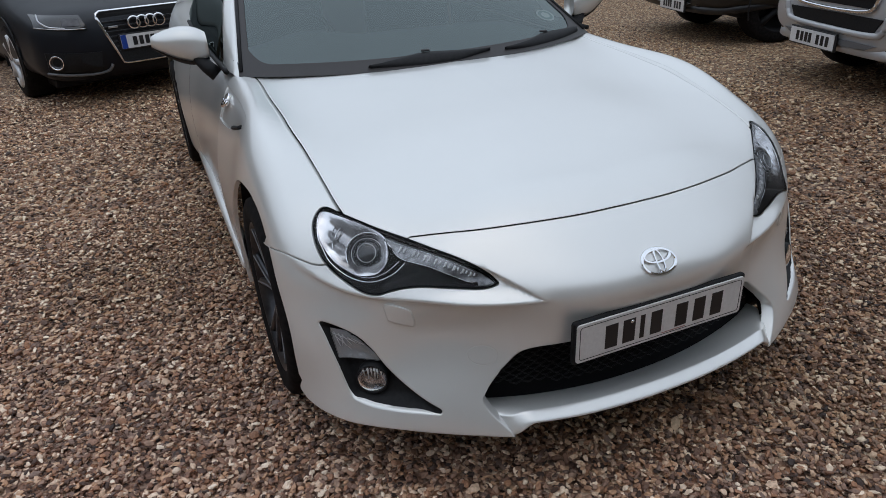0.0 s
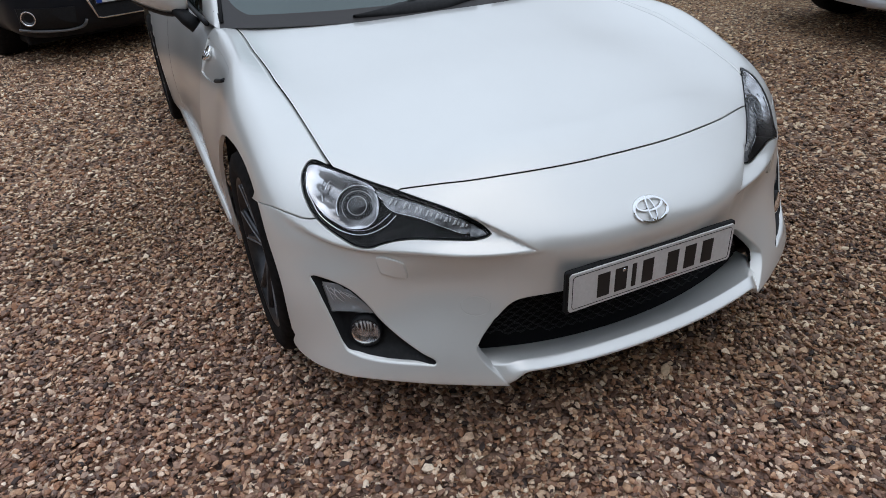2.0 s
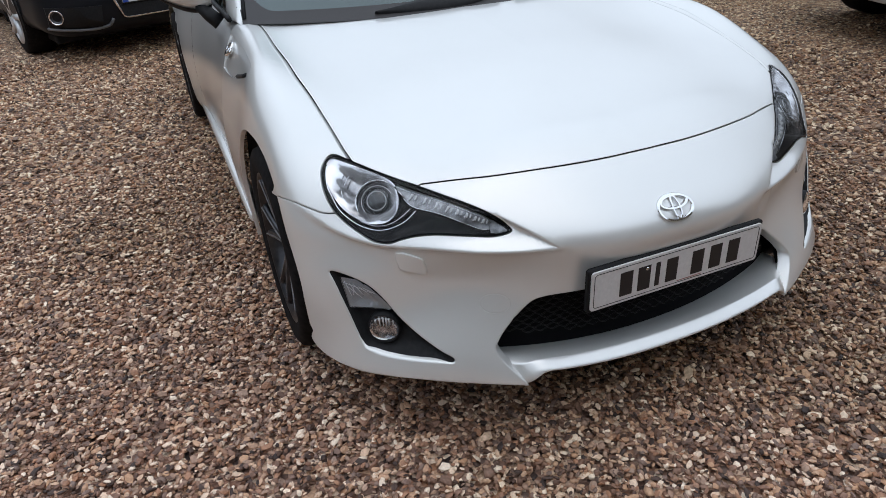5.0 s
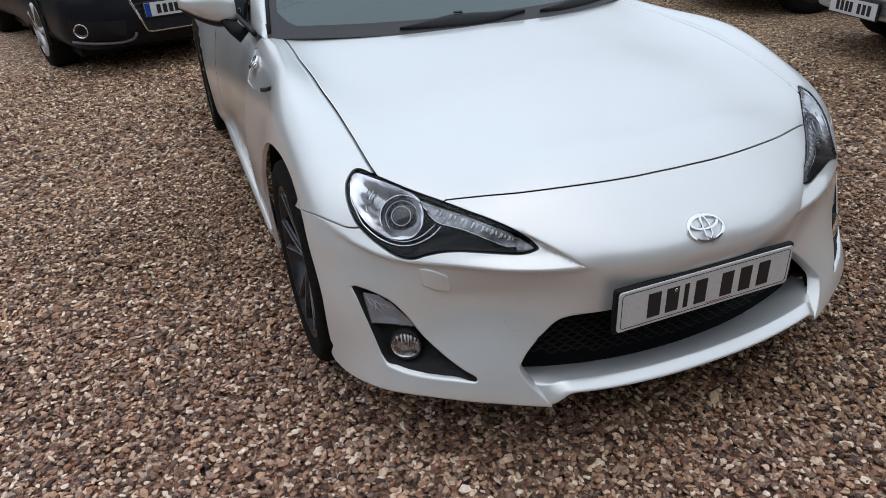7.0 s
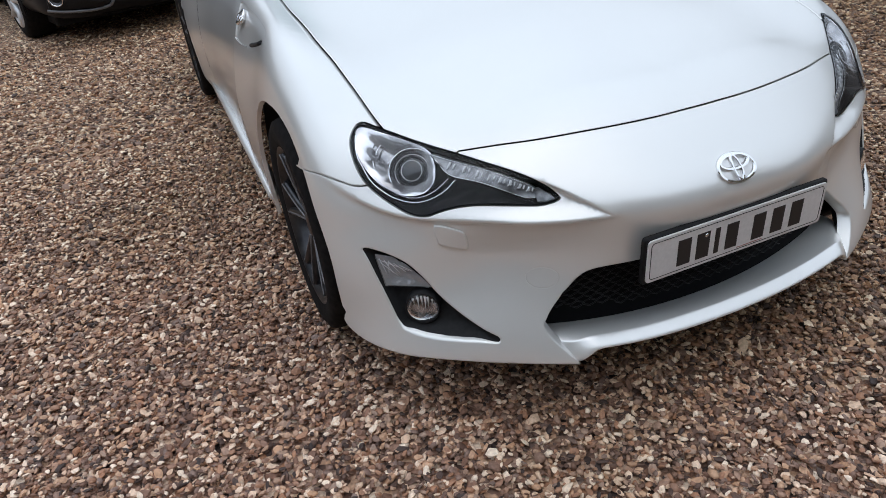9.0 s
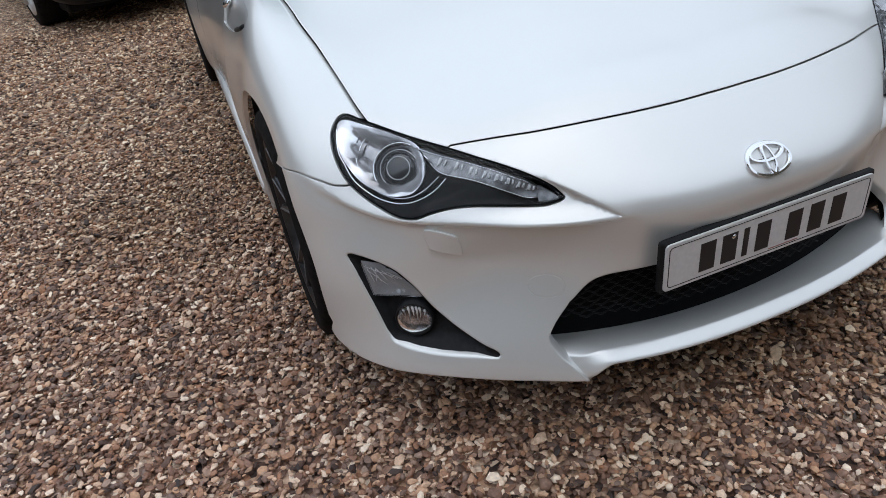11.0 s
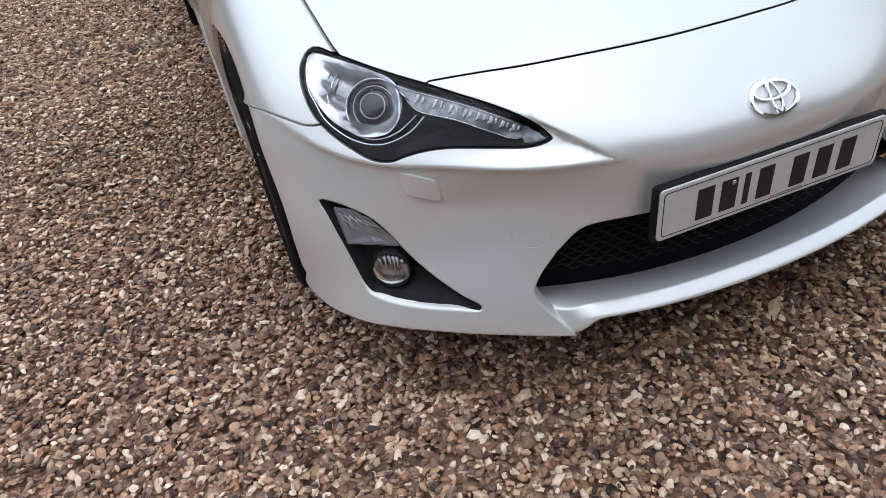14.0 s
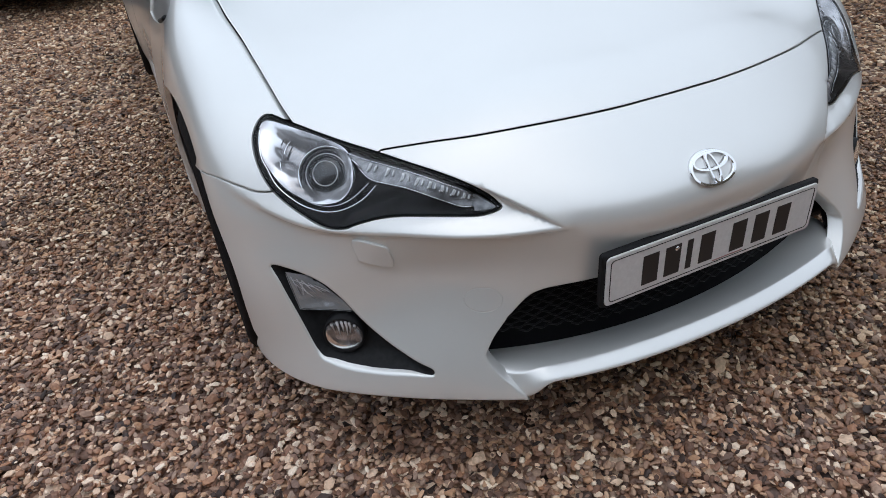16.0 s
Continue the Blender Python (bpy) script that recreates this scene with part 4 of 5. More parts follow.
part("roof", grid(roof_point, 31, 20), PEARL, coupe)
part("rear_window", grid(rear_screen_point, 25, 12), TINT, coupe)
for s in (-1, 1):
    base_line = [(-.775, 1.74, .858), (-.78, 1.95, .862), (-.785, 2.3, .875), (-.78, 2.8, .895), (-.73, 3.3, .92), (-.62, 3.70, .935)]
    top_line = [(-.770, 1.75, .868), (-.732, 1.86, .98), (-.60, 2.28, 1.222), (-.585, 2.75, 1.235), (-.575, 3.12, 1.205), (-.60, 3.70, .935)]
    lo, hi = curve(base_line, 8), curve(top_line, 8)
    window = [(q * (s * -1, 1, 1)) for k in range(len(lo)) for q in (lo[k], lo[k] * .5 + hi[k] * .5 + (-.008, 0, 0), hi[k])]
    part("side_window", mesh_of("side_window", window, [(3 * k + j, 3 * k + j + 1, 3 * k + j + 4, 3 * k + j + 3) for k in range(len(lo) - 1) for j in (0, 1)]), TINT, coupe)
    rail = [(-s * p[0], p[1], p[2]) for p in curve([(-.592, 2.24, 1.222), (-.59, 2.75, 1.24), (-.58, 3.14, 1.20), (-.60, 3.72, .93)], 8)]
    part("roof_rail", tube(rail, 0.026, 10), PEARL, coupe)
    # broad pillar between the windscreen and the side window
    outer = curve([(-.772, 1.70, .838), (-.764, 1.73, .870), (-.741, 1.80, .957), (-.703, 1.94, 1.055), (-.60, 2.28, 1.226)], 6)
    strip = []
    for k, q in enumerate(outer):
        v = k / (len(outer) - 1)
        inner = screen_point(-1.012, max(-.04, v * 1.04 - .04)) + np.array((0, 0, .003))
        for w, rise in ((0, -.012), (.04, .002), (.25, .010), (.55, .012), (.85, .006), (1, -.004), (1.03, -.03)):
            p = inner + (q - inner) * w + np.array((-.55, -.25, .8)) * rise
            strip.append((-s * p[0], p[1], p[2]))
    part("roof_pillar", mesh_of("roof_pillar", strip, [(7 * k + j, 7 * k + j + 1, 7 * k + j + 8, 7 * k + j + 7) for k in range(len(outer) - 1) for j in range(6)]), PEARL, coupe)
    seal = [(-s * p[0], p[1], p[2]) for p in curve([(-.782, 1.50, .864), (-.79, 2.3, .872), (-.785, 2.85, .895)], 8)]
    part("window_seal", tube(seal, 0.010, 8), MATTE, coupe)
    # mirror
    rings = []
    for t in np.linspace(0, 1, 14):
        k = math.sin(math.pi * min(1, .12 + t * .82)) ** .55
        rings.append([(-s * (-.815 - .195 * t), 1.70 + .02 * t - .075 * k * math.cos(a) * (1 - .3 * t), .940 + .026 * t + (.078 if math.sin(a) > 0 else .094) * math.sin(a) * k * (1 - .48 * t)) for a in np.linspace(0, 2 * math.pi, 24, False)])
    v = [p for r in rings for p in r]
    f = [(i * 24 + k, i * 24 + (k + 1) % 24, (i + 1) * 24 + (k + 1) % 24, (i + 1) * 24 + k) for i in range(13) for k in range(24)] + [tuple(range(24)), tuple(13 * 24 + k for k in range(24))]
    cap = part("door_mirror", mesh_of("door_mirror", v, f), PEARL, coupe, "white door mirror on a black foot")
    low_v = [(p[0], p[1] * 1.0 + (-.001), p[2] - .004) for p in v]
    lower = [g for g in f[:-2] if all(math.sin(2 * math.pi * (q % 24) / 24) < -0.60 for q in g)]
    part("mirror_base", mesh_of("mirror_base", low_v, lower), MATTE, cap)
    part("mirror_stalk", tube([(-s * -.80, 1.66, .83), (-s * -.83, 1.67, .86), (-s * -.86, 1.69, .905)], [.045, .040, .035], 10, flat=.6), MATTE, cap)

    corner = [(-s * x, y, z) for x, y, z in ((-.680, 1.415, .848), (-.742, 1.452, .851), (-.756, 1.50, .860), (-.735, 1.52, .890), (-.700, 1.47, .878))]
    part("scuttle_corner", mesh_of("scuttle_corner", corner, [(0, 1, 2, 3, 4)], False), MATTE, coupe)
    part("windscreen_trim", tube([tuple(screen_point(-s * u * 1.0, v) + np.array((0, 0, .004))) for u, v in ((-1, 0), (-1, .25), (-1, .5), (-1, .75), (-1, 1))], .007, 6), MATTE, coupe)

# tax disc inside the glass, wheel and mirror in the cabin
disc = screen_point(.825, .180) + np.array((0, .006, -.005))
part("tax_disc", lathe([(0, .0005), (0, .042)], 32, "z"), PAPER, coupe, "round paper disc behind the windscreen", m=pose(*disc, 27, 0, 14))
part("disc_print", lathe([(0.001, .020), (0.001, .034)], 32, "z"), PRINT, coupe, m=pose(*disc, 27, 0, 14))

# cabin
def dash_point(u, v):
    y = 1.285 + .20 * abs(u) ** 2.2 + (.86 - .2 * abs(u) ** 2.2) * v
    hood = .045 * math.exp(-((u * .69 + .36) / .17) ** 2 - ((v - .86) / .16) ** 2)
    return np.array((.69 * u, y, .838 + .05 * math.sin(math.pi * min(v, .9)) * (1 - abs(u) ** 4) - .25 * max(0, v - .93) * 8 * max(0, v - .9) + hood))


part("dashboard", grid(dash_point, 61, 40, -.99, .99), DASH, coupe)
for x in (-.735, .735):
    part("door_trim", box(.02, 1.3, .48, .005), MATTE, coupe, m=pose(x, 2.20, .655))
rim = [(-.36 + .185 * math.cos(a), 2.24 - .06 * math.sin(a), .80 + .175 * math.sin(a)) for a in np.linspace(0, 2 * math.pi, 40, False)]
part("steering_wheel", tube(rim, .015, 8, True), MATTE, coupe)
for x in (-0.36, 0.36):
    part("seat", smooth(box(0.48, 0.16, 0.62, 0.06, segments=3)), MATTE, coupe, m=pose(x, 2.62, 0.78, -14, 0, 0))

# scuttle and wipers
part("scuttle_panel", grid(lambda u, v: np.array((.69 * u, 1.215 + .215 * abs(u) ** 2.2 + .42 * v, .806 + .006 * v)), 41, 3), MATTE, coupe)

def wiper(top, low):
    """Arm and blade in one tapering sliver on the glass, from the upper and lower edges as (u, v)."""
    wiper_arm = part("wiper", mesh_of("wiper", [tuple(q) for q in wiper_rows(top, low)], WIPER_FACES), MATTE, coupe, "black windscreen wiper")
    u, v = top[2]
    part("wiper_joint", smooth(box(.034, .012, .007, .003)), BLACK, wiper_arm, m=pose(*(screen_point(u, v) + np.array((0, -.004, .012))), 22, 0, 0))


def wiper_rows(top, low):
    a, b = curve([(u, v, 0) for u, v in top], 5), curve([(u, v, 0) for u, v in low], 5)
    for p, q in zip(a, b):
        for w, rise in ((0, .001), (.10, .010), (.45, .014), (.9, .010), (1, .001)):
            u, v = p[:2] * (1 - w) + q[:2] * w
            yield screen_point(u, v) + np.array((0, -.4, 1.0)) * rise


WIPER_FACES = [(5 * k + j, 5 * k + j + 1, 5 * k + j + 6, 5 * k + j + 5) for k in range(25) for j in range(4)]
wiper([(-.43, -.003), (-.25, .040), (-.12, .056), (.06, .042), (.19, .030), (.235, .020)], [(-.42, -.006), (-.25, -.012), (-.07, -.014), (.05, -.010), (.15, .006), (.234, .017)])
wiper([(.323, .010), (.50, .033), (.65, .057), (.80, .048), (.90, .042), (.945, .034)], [(.33, .004), (.45, -.006), (.60, -.008), (.75, -.006), (.88, .0), (.93, .004)])


# ---- the other parked cars ----
def loft_body(stations, k=40):
    """A closed body from stations (y, half width, low z, high z, squareness) along a car."""
    ys = [s[0] for s in stations]
    verts, faces, rows = [], [], np.concatenate([np.linspace(ys[0], ys[0] + .5, 14), np.linspace(ys[0] + .55, ys[-1] - .3, 26), np.linspace(ys[-1] - .25, ys[-1], 10)])
    w = cardinal(ys, rows) @ np.array([s[1:] for s in stations])
    for y, (half, low, high, sq) in zip(rows, w):
        mid, tall = (low + high) / 2, (high - low) / 2
        for i in range(k):
            a = 2 * math.pi * (i + .5) / k
            c, s = math.cos(a), math.sin(a)
            x, z = abs(c) ** (2 / sq) * math.copysign(half, c), abs(s) ** (2 / sq) * math.copysign(tall, s)
            verts.append((x * (1 - .05 * max(0, z / tall)), y, mid + z))
    n = len(rows)
    faces = [(i * k + j, i * k + (j + 1) % k, (i + 1) * k + (j + 1) % k, (i + 1) * k + j) for i in range(n - 1) for j in range(k)]
    faces += [tuple(range(k))[::-1], tuple((n - 1) * k + j for j in range(k))]
    return mesh_of("body", verts, faces)


def slab(corners, depth, bulge=0.0, n=6):
    """A thick patch with four corners given as (x, y, z), rounded a little towards the front."""
    a, b, c, d = (np.array(p, float) for p in corners)
    verts = []
    for layer in (0, 1):
        for i in range(n + 1):
            for j in range(n + 1):
                u, v = i / n, j / n
                p = (a * (1 - u) + b * u) * (1 - v) + (d * (1 - u) + c * u) * v
                verts.append(p + np.array((0, -bulge * 16 * u * (1 - u) * v * (1 - v) * (1 - layer) + depth * layer, 0)))
    m, q = n + 1, (n + 1) ** 2
    faces = []
    for i in range(n):
        for j in range(n):
            f = (i * m + j, (i + 1) * m + j, (i + 1) * m + j + 1, i * m + j + 1)
            faces += [f, tuple(q + t for t in f[::-1])]
    rim = [i * m for i in range(n)] + [n * m + j for j in range(n)] + [i * m + n for i in range(n, 0, -1)] + [j for j in range(n, 0, -1)]
    faces += [(rim[t], q + rim[t], q + rim[(t + 1) % len(rim)], rim[(t + 1) % len(rim)]) for t in range(len(rim))]
    return mesh_of("slab", verts, faces, False)


def skin_y(stations, x, z):
    """How far back the front skin of a lofted body lies at (x, z)."""
    knots, table = [q[0] for q in stations], np.array([q[1:] for q in stations])
    rows = np.linspace(0, .8, 1601)
    w = cardinal(knots, rows) @ table
    mid, tall = (w[:, 1] + w[:, 2]) / 2, (w[:, 2] - w[:, 1]) / 2
    up = (z - mid) / tall
    inside = np.abs(x / w[:, 0] / (1 - .05 * np.maximum(up, 0))) ** w[:, 3] + np.abs(up) ** w[:, 3] < 1
    return rows[inside.argmax()] if inside.any() else .8


def inlay(stations, corners, proud, depth=.03, n=12):
    """A thick patch laid on a body's skin, its four corners given as (x, z)."""
    a, b, c, d = (np.array(p, float) for p in corners)
    verts, m, q = [], n + 1, (n + 1) ** 2
    for layer in (0, 1):
        for i in range(m):
            for j in range(m):
                u, v = i / n, j / n
                x, z = (a * (1 - u) + b * u) * (1 - v) + (d * (1 - u) + c * u) * v
                verts.append((x, skin_y(stations, x, z) - proud + depth * layer, z))
    faces = []
    for i in range(n):
        for j in range(n):
            f = (i * m + j, (i + 1) * m + j, (i + 1) * m + j + 1, i * m + j + 1)
            faces += [f, tuple(q + t for t in f[::-1])]
    rim = [i * m for i in range(n)] + [n * m + j for j in range(n)] + [i * m + n for i in range(n, 0, -1)] + [j for j in range(n, 0, -1)]
    faces += [(rim[t], q + rim[t], q + rim[(t + 1) % len(rim)], rim[(t + 1) % len(rim)]) for t in range(len(rim))]
    return mesh_of("inlay", verts, faces, False)


def bead(stations, points, r, proud=.004, n=6):
    """A bar that follows a body's skin along (x, z) points."""
    return tube([(x, skin_y(stations, x, z) - proud, z) for x, z, _ in curve([(x, z, 0) for x, z in points], n)], r, 8)


def plain_wheel(car, x, y, r, rim_mat, s, wide=0.115):
    w = thing("wheel")
    w.parent = car
    w.matrix_basis = pose(x, y, r, 15, 0, 0 if s < 0 else 180)
    part("tyre", lathe([(-wide, r * .70), (-wide * 1.06, r * .85), (-wide * .95, r * .97), (-wide * .7, r), (wide * .7, r), (wide * .95, r * .97), (wide, r * .70)], 48), RUBBER, w)
    part("rim", lathe([(-wide * .98, r * .71), (-wide * .9, r * .66), (-wide * .2, r * .60), (-wide * .1, .001)], 40), MATTE, w)
    part("hub", lathe([(-wide * .9, .001), (-wide * .9, r * .15), (-wide * .3, r * .2)], 24), rim_mat, w)
    for i in range(5):
        a = 2 * math.pi * i / 5 + .3
        part("spoke", tube([(-wide * .86, r * .10 * math.cos(a), r * .10 * math.sin(a)), (-wide * .90, r * .42 * math.cos(a), r * .42 * math.sin(a)), (-wide * .93, r * .70 * math.cos(a), r * .70 * math.sin(a))], [r * .11, r * .085, r * .10], 8), rim_mat, w)
    part("rim_lip", lathe([(-wide * .96, r * .725), (-wide * 1.03, r * .72), (-wide * 1.03, r * .685), (-wide * .85, r * .66)], 48), rim_mat, w)


def arch_band(x, y, z, r):
    """The dark lip over a wheel."""
    return tube([(x, y + r * math.cos(a), z + r * math.sin(a)) for a in np.linspace(-.25, math.pi + .25, 28)], .009, 6)


def plain_plate(car, y, z, blue=False, x=0):
    holder = part("plate_holder", box(0.54, 0.02, 0.13, 0.004), BLACK, car, m=pose(x, y, z))
    part("number_plate", box(0.52, 0.004, 0.111, 0.001), PLATE, holder, "white number plate with black bars", m=pose(0, -0.013, 0))
    if blue:
        part("plate_band", box(0.045, 0.002, 0.109), BLUE, holder, m=pose(-0.236, -0.0165, 0))
    for x in (-.165, -.113, -.062, -.016, .075, .130, .185):
        part("plate_bar", box(0.034, 0.002, 0.070), INK, holder, m=pose(x + (0.02 if blue else 0), -0.0165, 0))


def cabin(car, stations, mat):
    part("cabin_glass", loft_body(stations), TINT_DARK, car)
    y0, y1 = stations[1][0], stations[-2][0]
    part("roof", smooth(box(stations[2][1] * 1.75, (y1 - y0) * .72, 0.06, 0.028)), mat, car, m=pose(0, (y0 + y1) / 2 + .1, stations[2][3] + .0))


def undertray(car, tall=.20):
    part("undertray", box(1.5, 3.9, .08, .02), MATTE, car, m=pose(0, 2.35, tall))


SLAT = material("satin black slats", (.02, .021, .024), .3, .2)
SHEEN = material("satin grey trim", (.16, .165, .175), .35, .3)
TINT_DARK = material("dark car glass", (0.012, 0.014, 0.015), 0.05, coat=1.0)

# dark grey coupe
grey = thing("parked_coupe", pose(-0.95, 5.47, 0, 0, 0, 17), "dark grey coupe with a tall chrome-framed grille", "car")
GREY_BODY = [(0, .60, .30, .70, 4), (.10, .76, .22, .745, 4.5), (.35, .885, .19, .80, 5), (.8, .925, .18, .87, 5), (1.5, .927, .18, .96, 5), (3.2, .927, .18, 1.0, 5), (4.3, .86, .22, 1.0, 4.5), (4.62, .70, .32, .92, 4)]
part("body", loft_body(GREY_BODY), GREY_PAINT, grey)
cabin(grey, [(1.35, .66, .90, .97, 3), (1.9, .66, .90, 1.28, 3), (2.4, .62, .90, 1.37, 3), (3.1, .62, .90, 1.33, 3), (4.0, .60, .90, .99, 3)], GREY_PAINT)
for s in (-1, 1):
    plain_wheel(grey, s * .80, .97, .33, ALLOY, s)
    plain_wheel(grey, s * .80, 3.63, .33, ALLOY, s)
    part("wheel_arch", arch_band(s * .915, .97, .33, .372), MATTE, grey)
    lamp = part("headlamp", inlay(GREY_BODY, [(s * .49, .630), (s * .830, .655), (s * .800, .752), (s * .505, .735)], .016), GLOSS, grey, "dark headlamp with a silver light bar")
    part("light_bar", bead(GREY_BODY, [(s * .765, .748), (s * .782, .711), (s * .770, .686), (s * .735, .662), (s * .64, .648)], .007, .020), SILVER, lamp)
    part("light_bar", bead(GREY_BODY, [(s * .825, .662), (s * .76, .652), (s * .64, .640), (s * .50, .636)], .004, .020), SILVER, lamp)
    part("lamp_shield", inlay(GREY_BODY, [(s * .53, .662), (s * .655, .662), (s * .640, .715), (s * .525, .712)], .022), GUNMETAL, lamp)
    part("lower_intake", inlay(GREY_BODY, [(s * .45, .275), (s * .815, .312), (s * .815, .465), (s * .42, .44)], .014), MATTE, grey)
    y = skin_y(GREY_BODY, .757, .387) - .012
    part("fog_lamp", lathe([(.02, .053), (-.012, .058), (-.018, .055), (-.010, .048)], 32, "y"), CHROME, grey, m=pose(s * .757, y, .387, 0, 0, s * 35))
    part("fog_lamp_glass", lathe([(-.010, .049), (.004, .028), (.006, .001)], 28, "y"), GUNMETAL, grey, m=pose(s * .757, y, .387, 0, 0, s * 35))
    part("bumper_blade", bead(GREY_BODY, [(s * .36, .330), (s * .375, .30), (s * .40, .275), (s * .50, .262), (s * .676, .276), (s * .825, .300)], .012, .012), SHEEN, grey)
outline = [(-.345, .742), (.345, .742), (.385, .728), (.395, .705), (.275, .350), (.265, .335), (.235, .325), (-.235, .325), (-.265, .335), (-.275, .350), (-.395, .705), (-.385, .728)]
frame_line = [(x, skin_y(GREY_BODY, x, z) - .022, z) for x, z in outline]
front_grille = part("grille", mesh_of("grille", [(x, min(y, .02) - .010, z) for x, y, z in frame_line], [tuple(range(12))], False), MATTE, grey, "black slatted grille in a chrome frame")
part("grille_frame", tube(frame_line, .011, 8, True), CHROME, front_grille)
for i in range(9):
    z = .345 + .040 * i
    h = .255 + (z - .33) * .33
    part("grille_slat", box(2 * h, .022, .012, .004), SLAT, front_grille, m=pose(0, -.016 + .05 * (z - .33), z))
for i in range(4):
    part("emblem_ring", lathe([(-.006, .043), (.006, .043), (.006, .054), (-.006, .054), (-.006, .043)], 28, "y"), CHROME, front_grille, m=pose((i - 1.5) * .070 - .012, -.030, .640))
part("grille_badge", box(.075, .01, .016, .003), SILVER, front_grille, m=pose(-.29, -.022, .622))
plain_plate(grey, -.030, .495, True)
undertray(grey, .17)


BIG_BODY = [(0, .66, .36, .86, 4), (.08, .80, .33, .93, 4.5), (.3, .90, .31, 1.0, 5), (.9, .935, .30, 1.06, 5), (1.5, .94, .30, 1.12, 5), (3.6, .94, .30, 1.14, 5), (4.4, .91, .34, 1.14, 5), (4.6, .80, .42, 1.05, 4)]


def big_car(name, m, label, paint, tall, chin, rims, plate_x=-.115):
    """A tall off-road car seen from its front corner."""
    car = thing(name, m, label, "car")
    part("body", loft_body(BIG_BODY), paint, car)
    part("sill_skirt", loft_body([(.02, .62, .31, .40, 4), (.12, .77, .29, .42, 4), (.30, .86, .29, .44, 4), (1.2, .80, .34, .46, 4), (4.3, .80, .32, .46, 4), (4.5, .76, .28, .46, 4)], 24), chin, car)
    cabin(car, [(1.2, .78, 1.05, 1.12, 3.5), (1.8, .76, 1.05, tall - .06, 3.5), (2.4, .72, 1.05, tall, 3.5), (3.9, .72, 1.05, tall - .02, 3.5), (4.5, .70, 1.05, 1.2, 3.5)], paint)
    for s in (-1, 1):
        plain_wheel(car, s * .70, .82, .36, rims, s, .12)
        plain_wheel(car, s * .70, 3.5, .36, rims, s, .12)
        part("wheel_arch", arch_band(s * .918, .82, .36, .42), MATTE, car)
        lamp = part("headlamp", slab([(s * .46, .012, .74), (s * .82, .16, .76), (s * .84, .22, .92), (s * .44, .06, .90)], .05, .02), SILVER, car, "clear rectangular headlamp")
        part("lens", slab([(s * .46, .000, .74), (s * .82, .148, .76), (s * .84, .208, .92), (s * .44, .048, .90)], .004, .02), LENS, lamp).visible_shadow = False
        part("fog_lamp", lathe([(.02, .05), (-.01, .05), (-.012, .04), (.01, .001)], 28, "y"), GLOSS, car, m=pose(s * .60, .035, .43, 0, 0, s * 14))
    grille = part("grille", inlay(BIG_BODY, [(-.40, .635), (.42, .635), (.44, .86), (-.42, .86)], .012), MATTE, car, "dark grille with bright bars")
    for z in (.70, .755, .81):
        part("grille_bar", bead(BIG_BODY, [(-.40, z + .02), (-.2, z + .004), (0, z), (.2, z + .004), (.42, z + .02)], .013, .024), CHROME, grille)
    part("grille_frame", bead(BIG_BODY, [(-.46, .82), (-.43, .68), (-.378, .622), (-.17, .602), (.18, .602), (.40, .625), (.46, .70), (.49, .82)], .016, .014), CHROME, car)
    part("lower_intake", inlay(BIG_BODY, [(-.42, .490), (.46, .480), (.53, .580), (-.475, .572)], .012), MATTE, car)
    part("intake_lip", bead(BIG_BODY, [(-.53, .60), (-.505, .52), (-.42, .475), (0, .462), (.46, .468), (.55, .51), (.57, .60)], .024, .004), paint, car)
    part("skid_panel", inlay(BIG_BODY, [(-.40, .362), (.40, .362), (.52, .405), (-.52, .405)], .010), SHEEN, car)
    plain_plate(car, -.03, .372, x=plate_x)
    undertray(car, .30)
    return car


big_car("parked_off_roader", pose(3.62, 2.50, 0, 0, 0, -106), "silver off-road car facing the coupe", SILVER_PAINT, 1.72, SILVER_PAINT, SILVER)
big_car("parked_off_roader", pose(4.31, 5.06, 0, 0, 0, -104), "black off-road car standing in line", BLACK_PAINT, 1.72, BLACK_PAINT, MATTE, .20)


# ---- gravel yard ----
GRAVEL = material("brown gravel", rough=0.8)


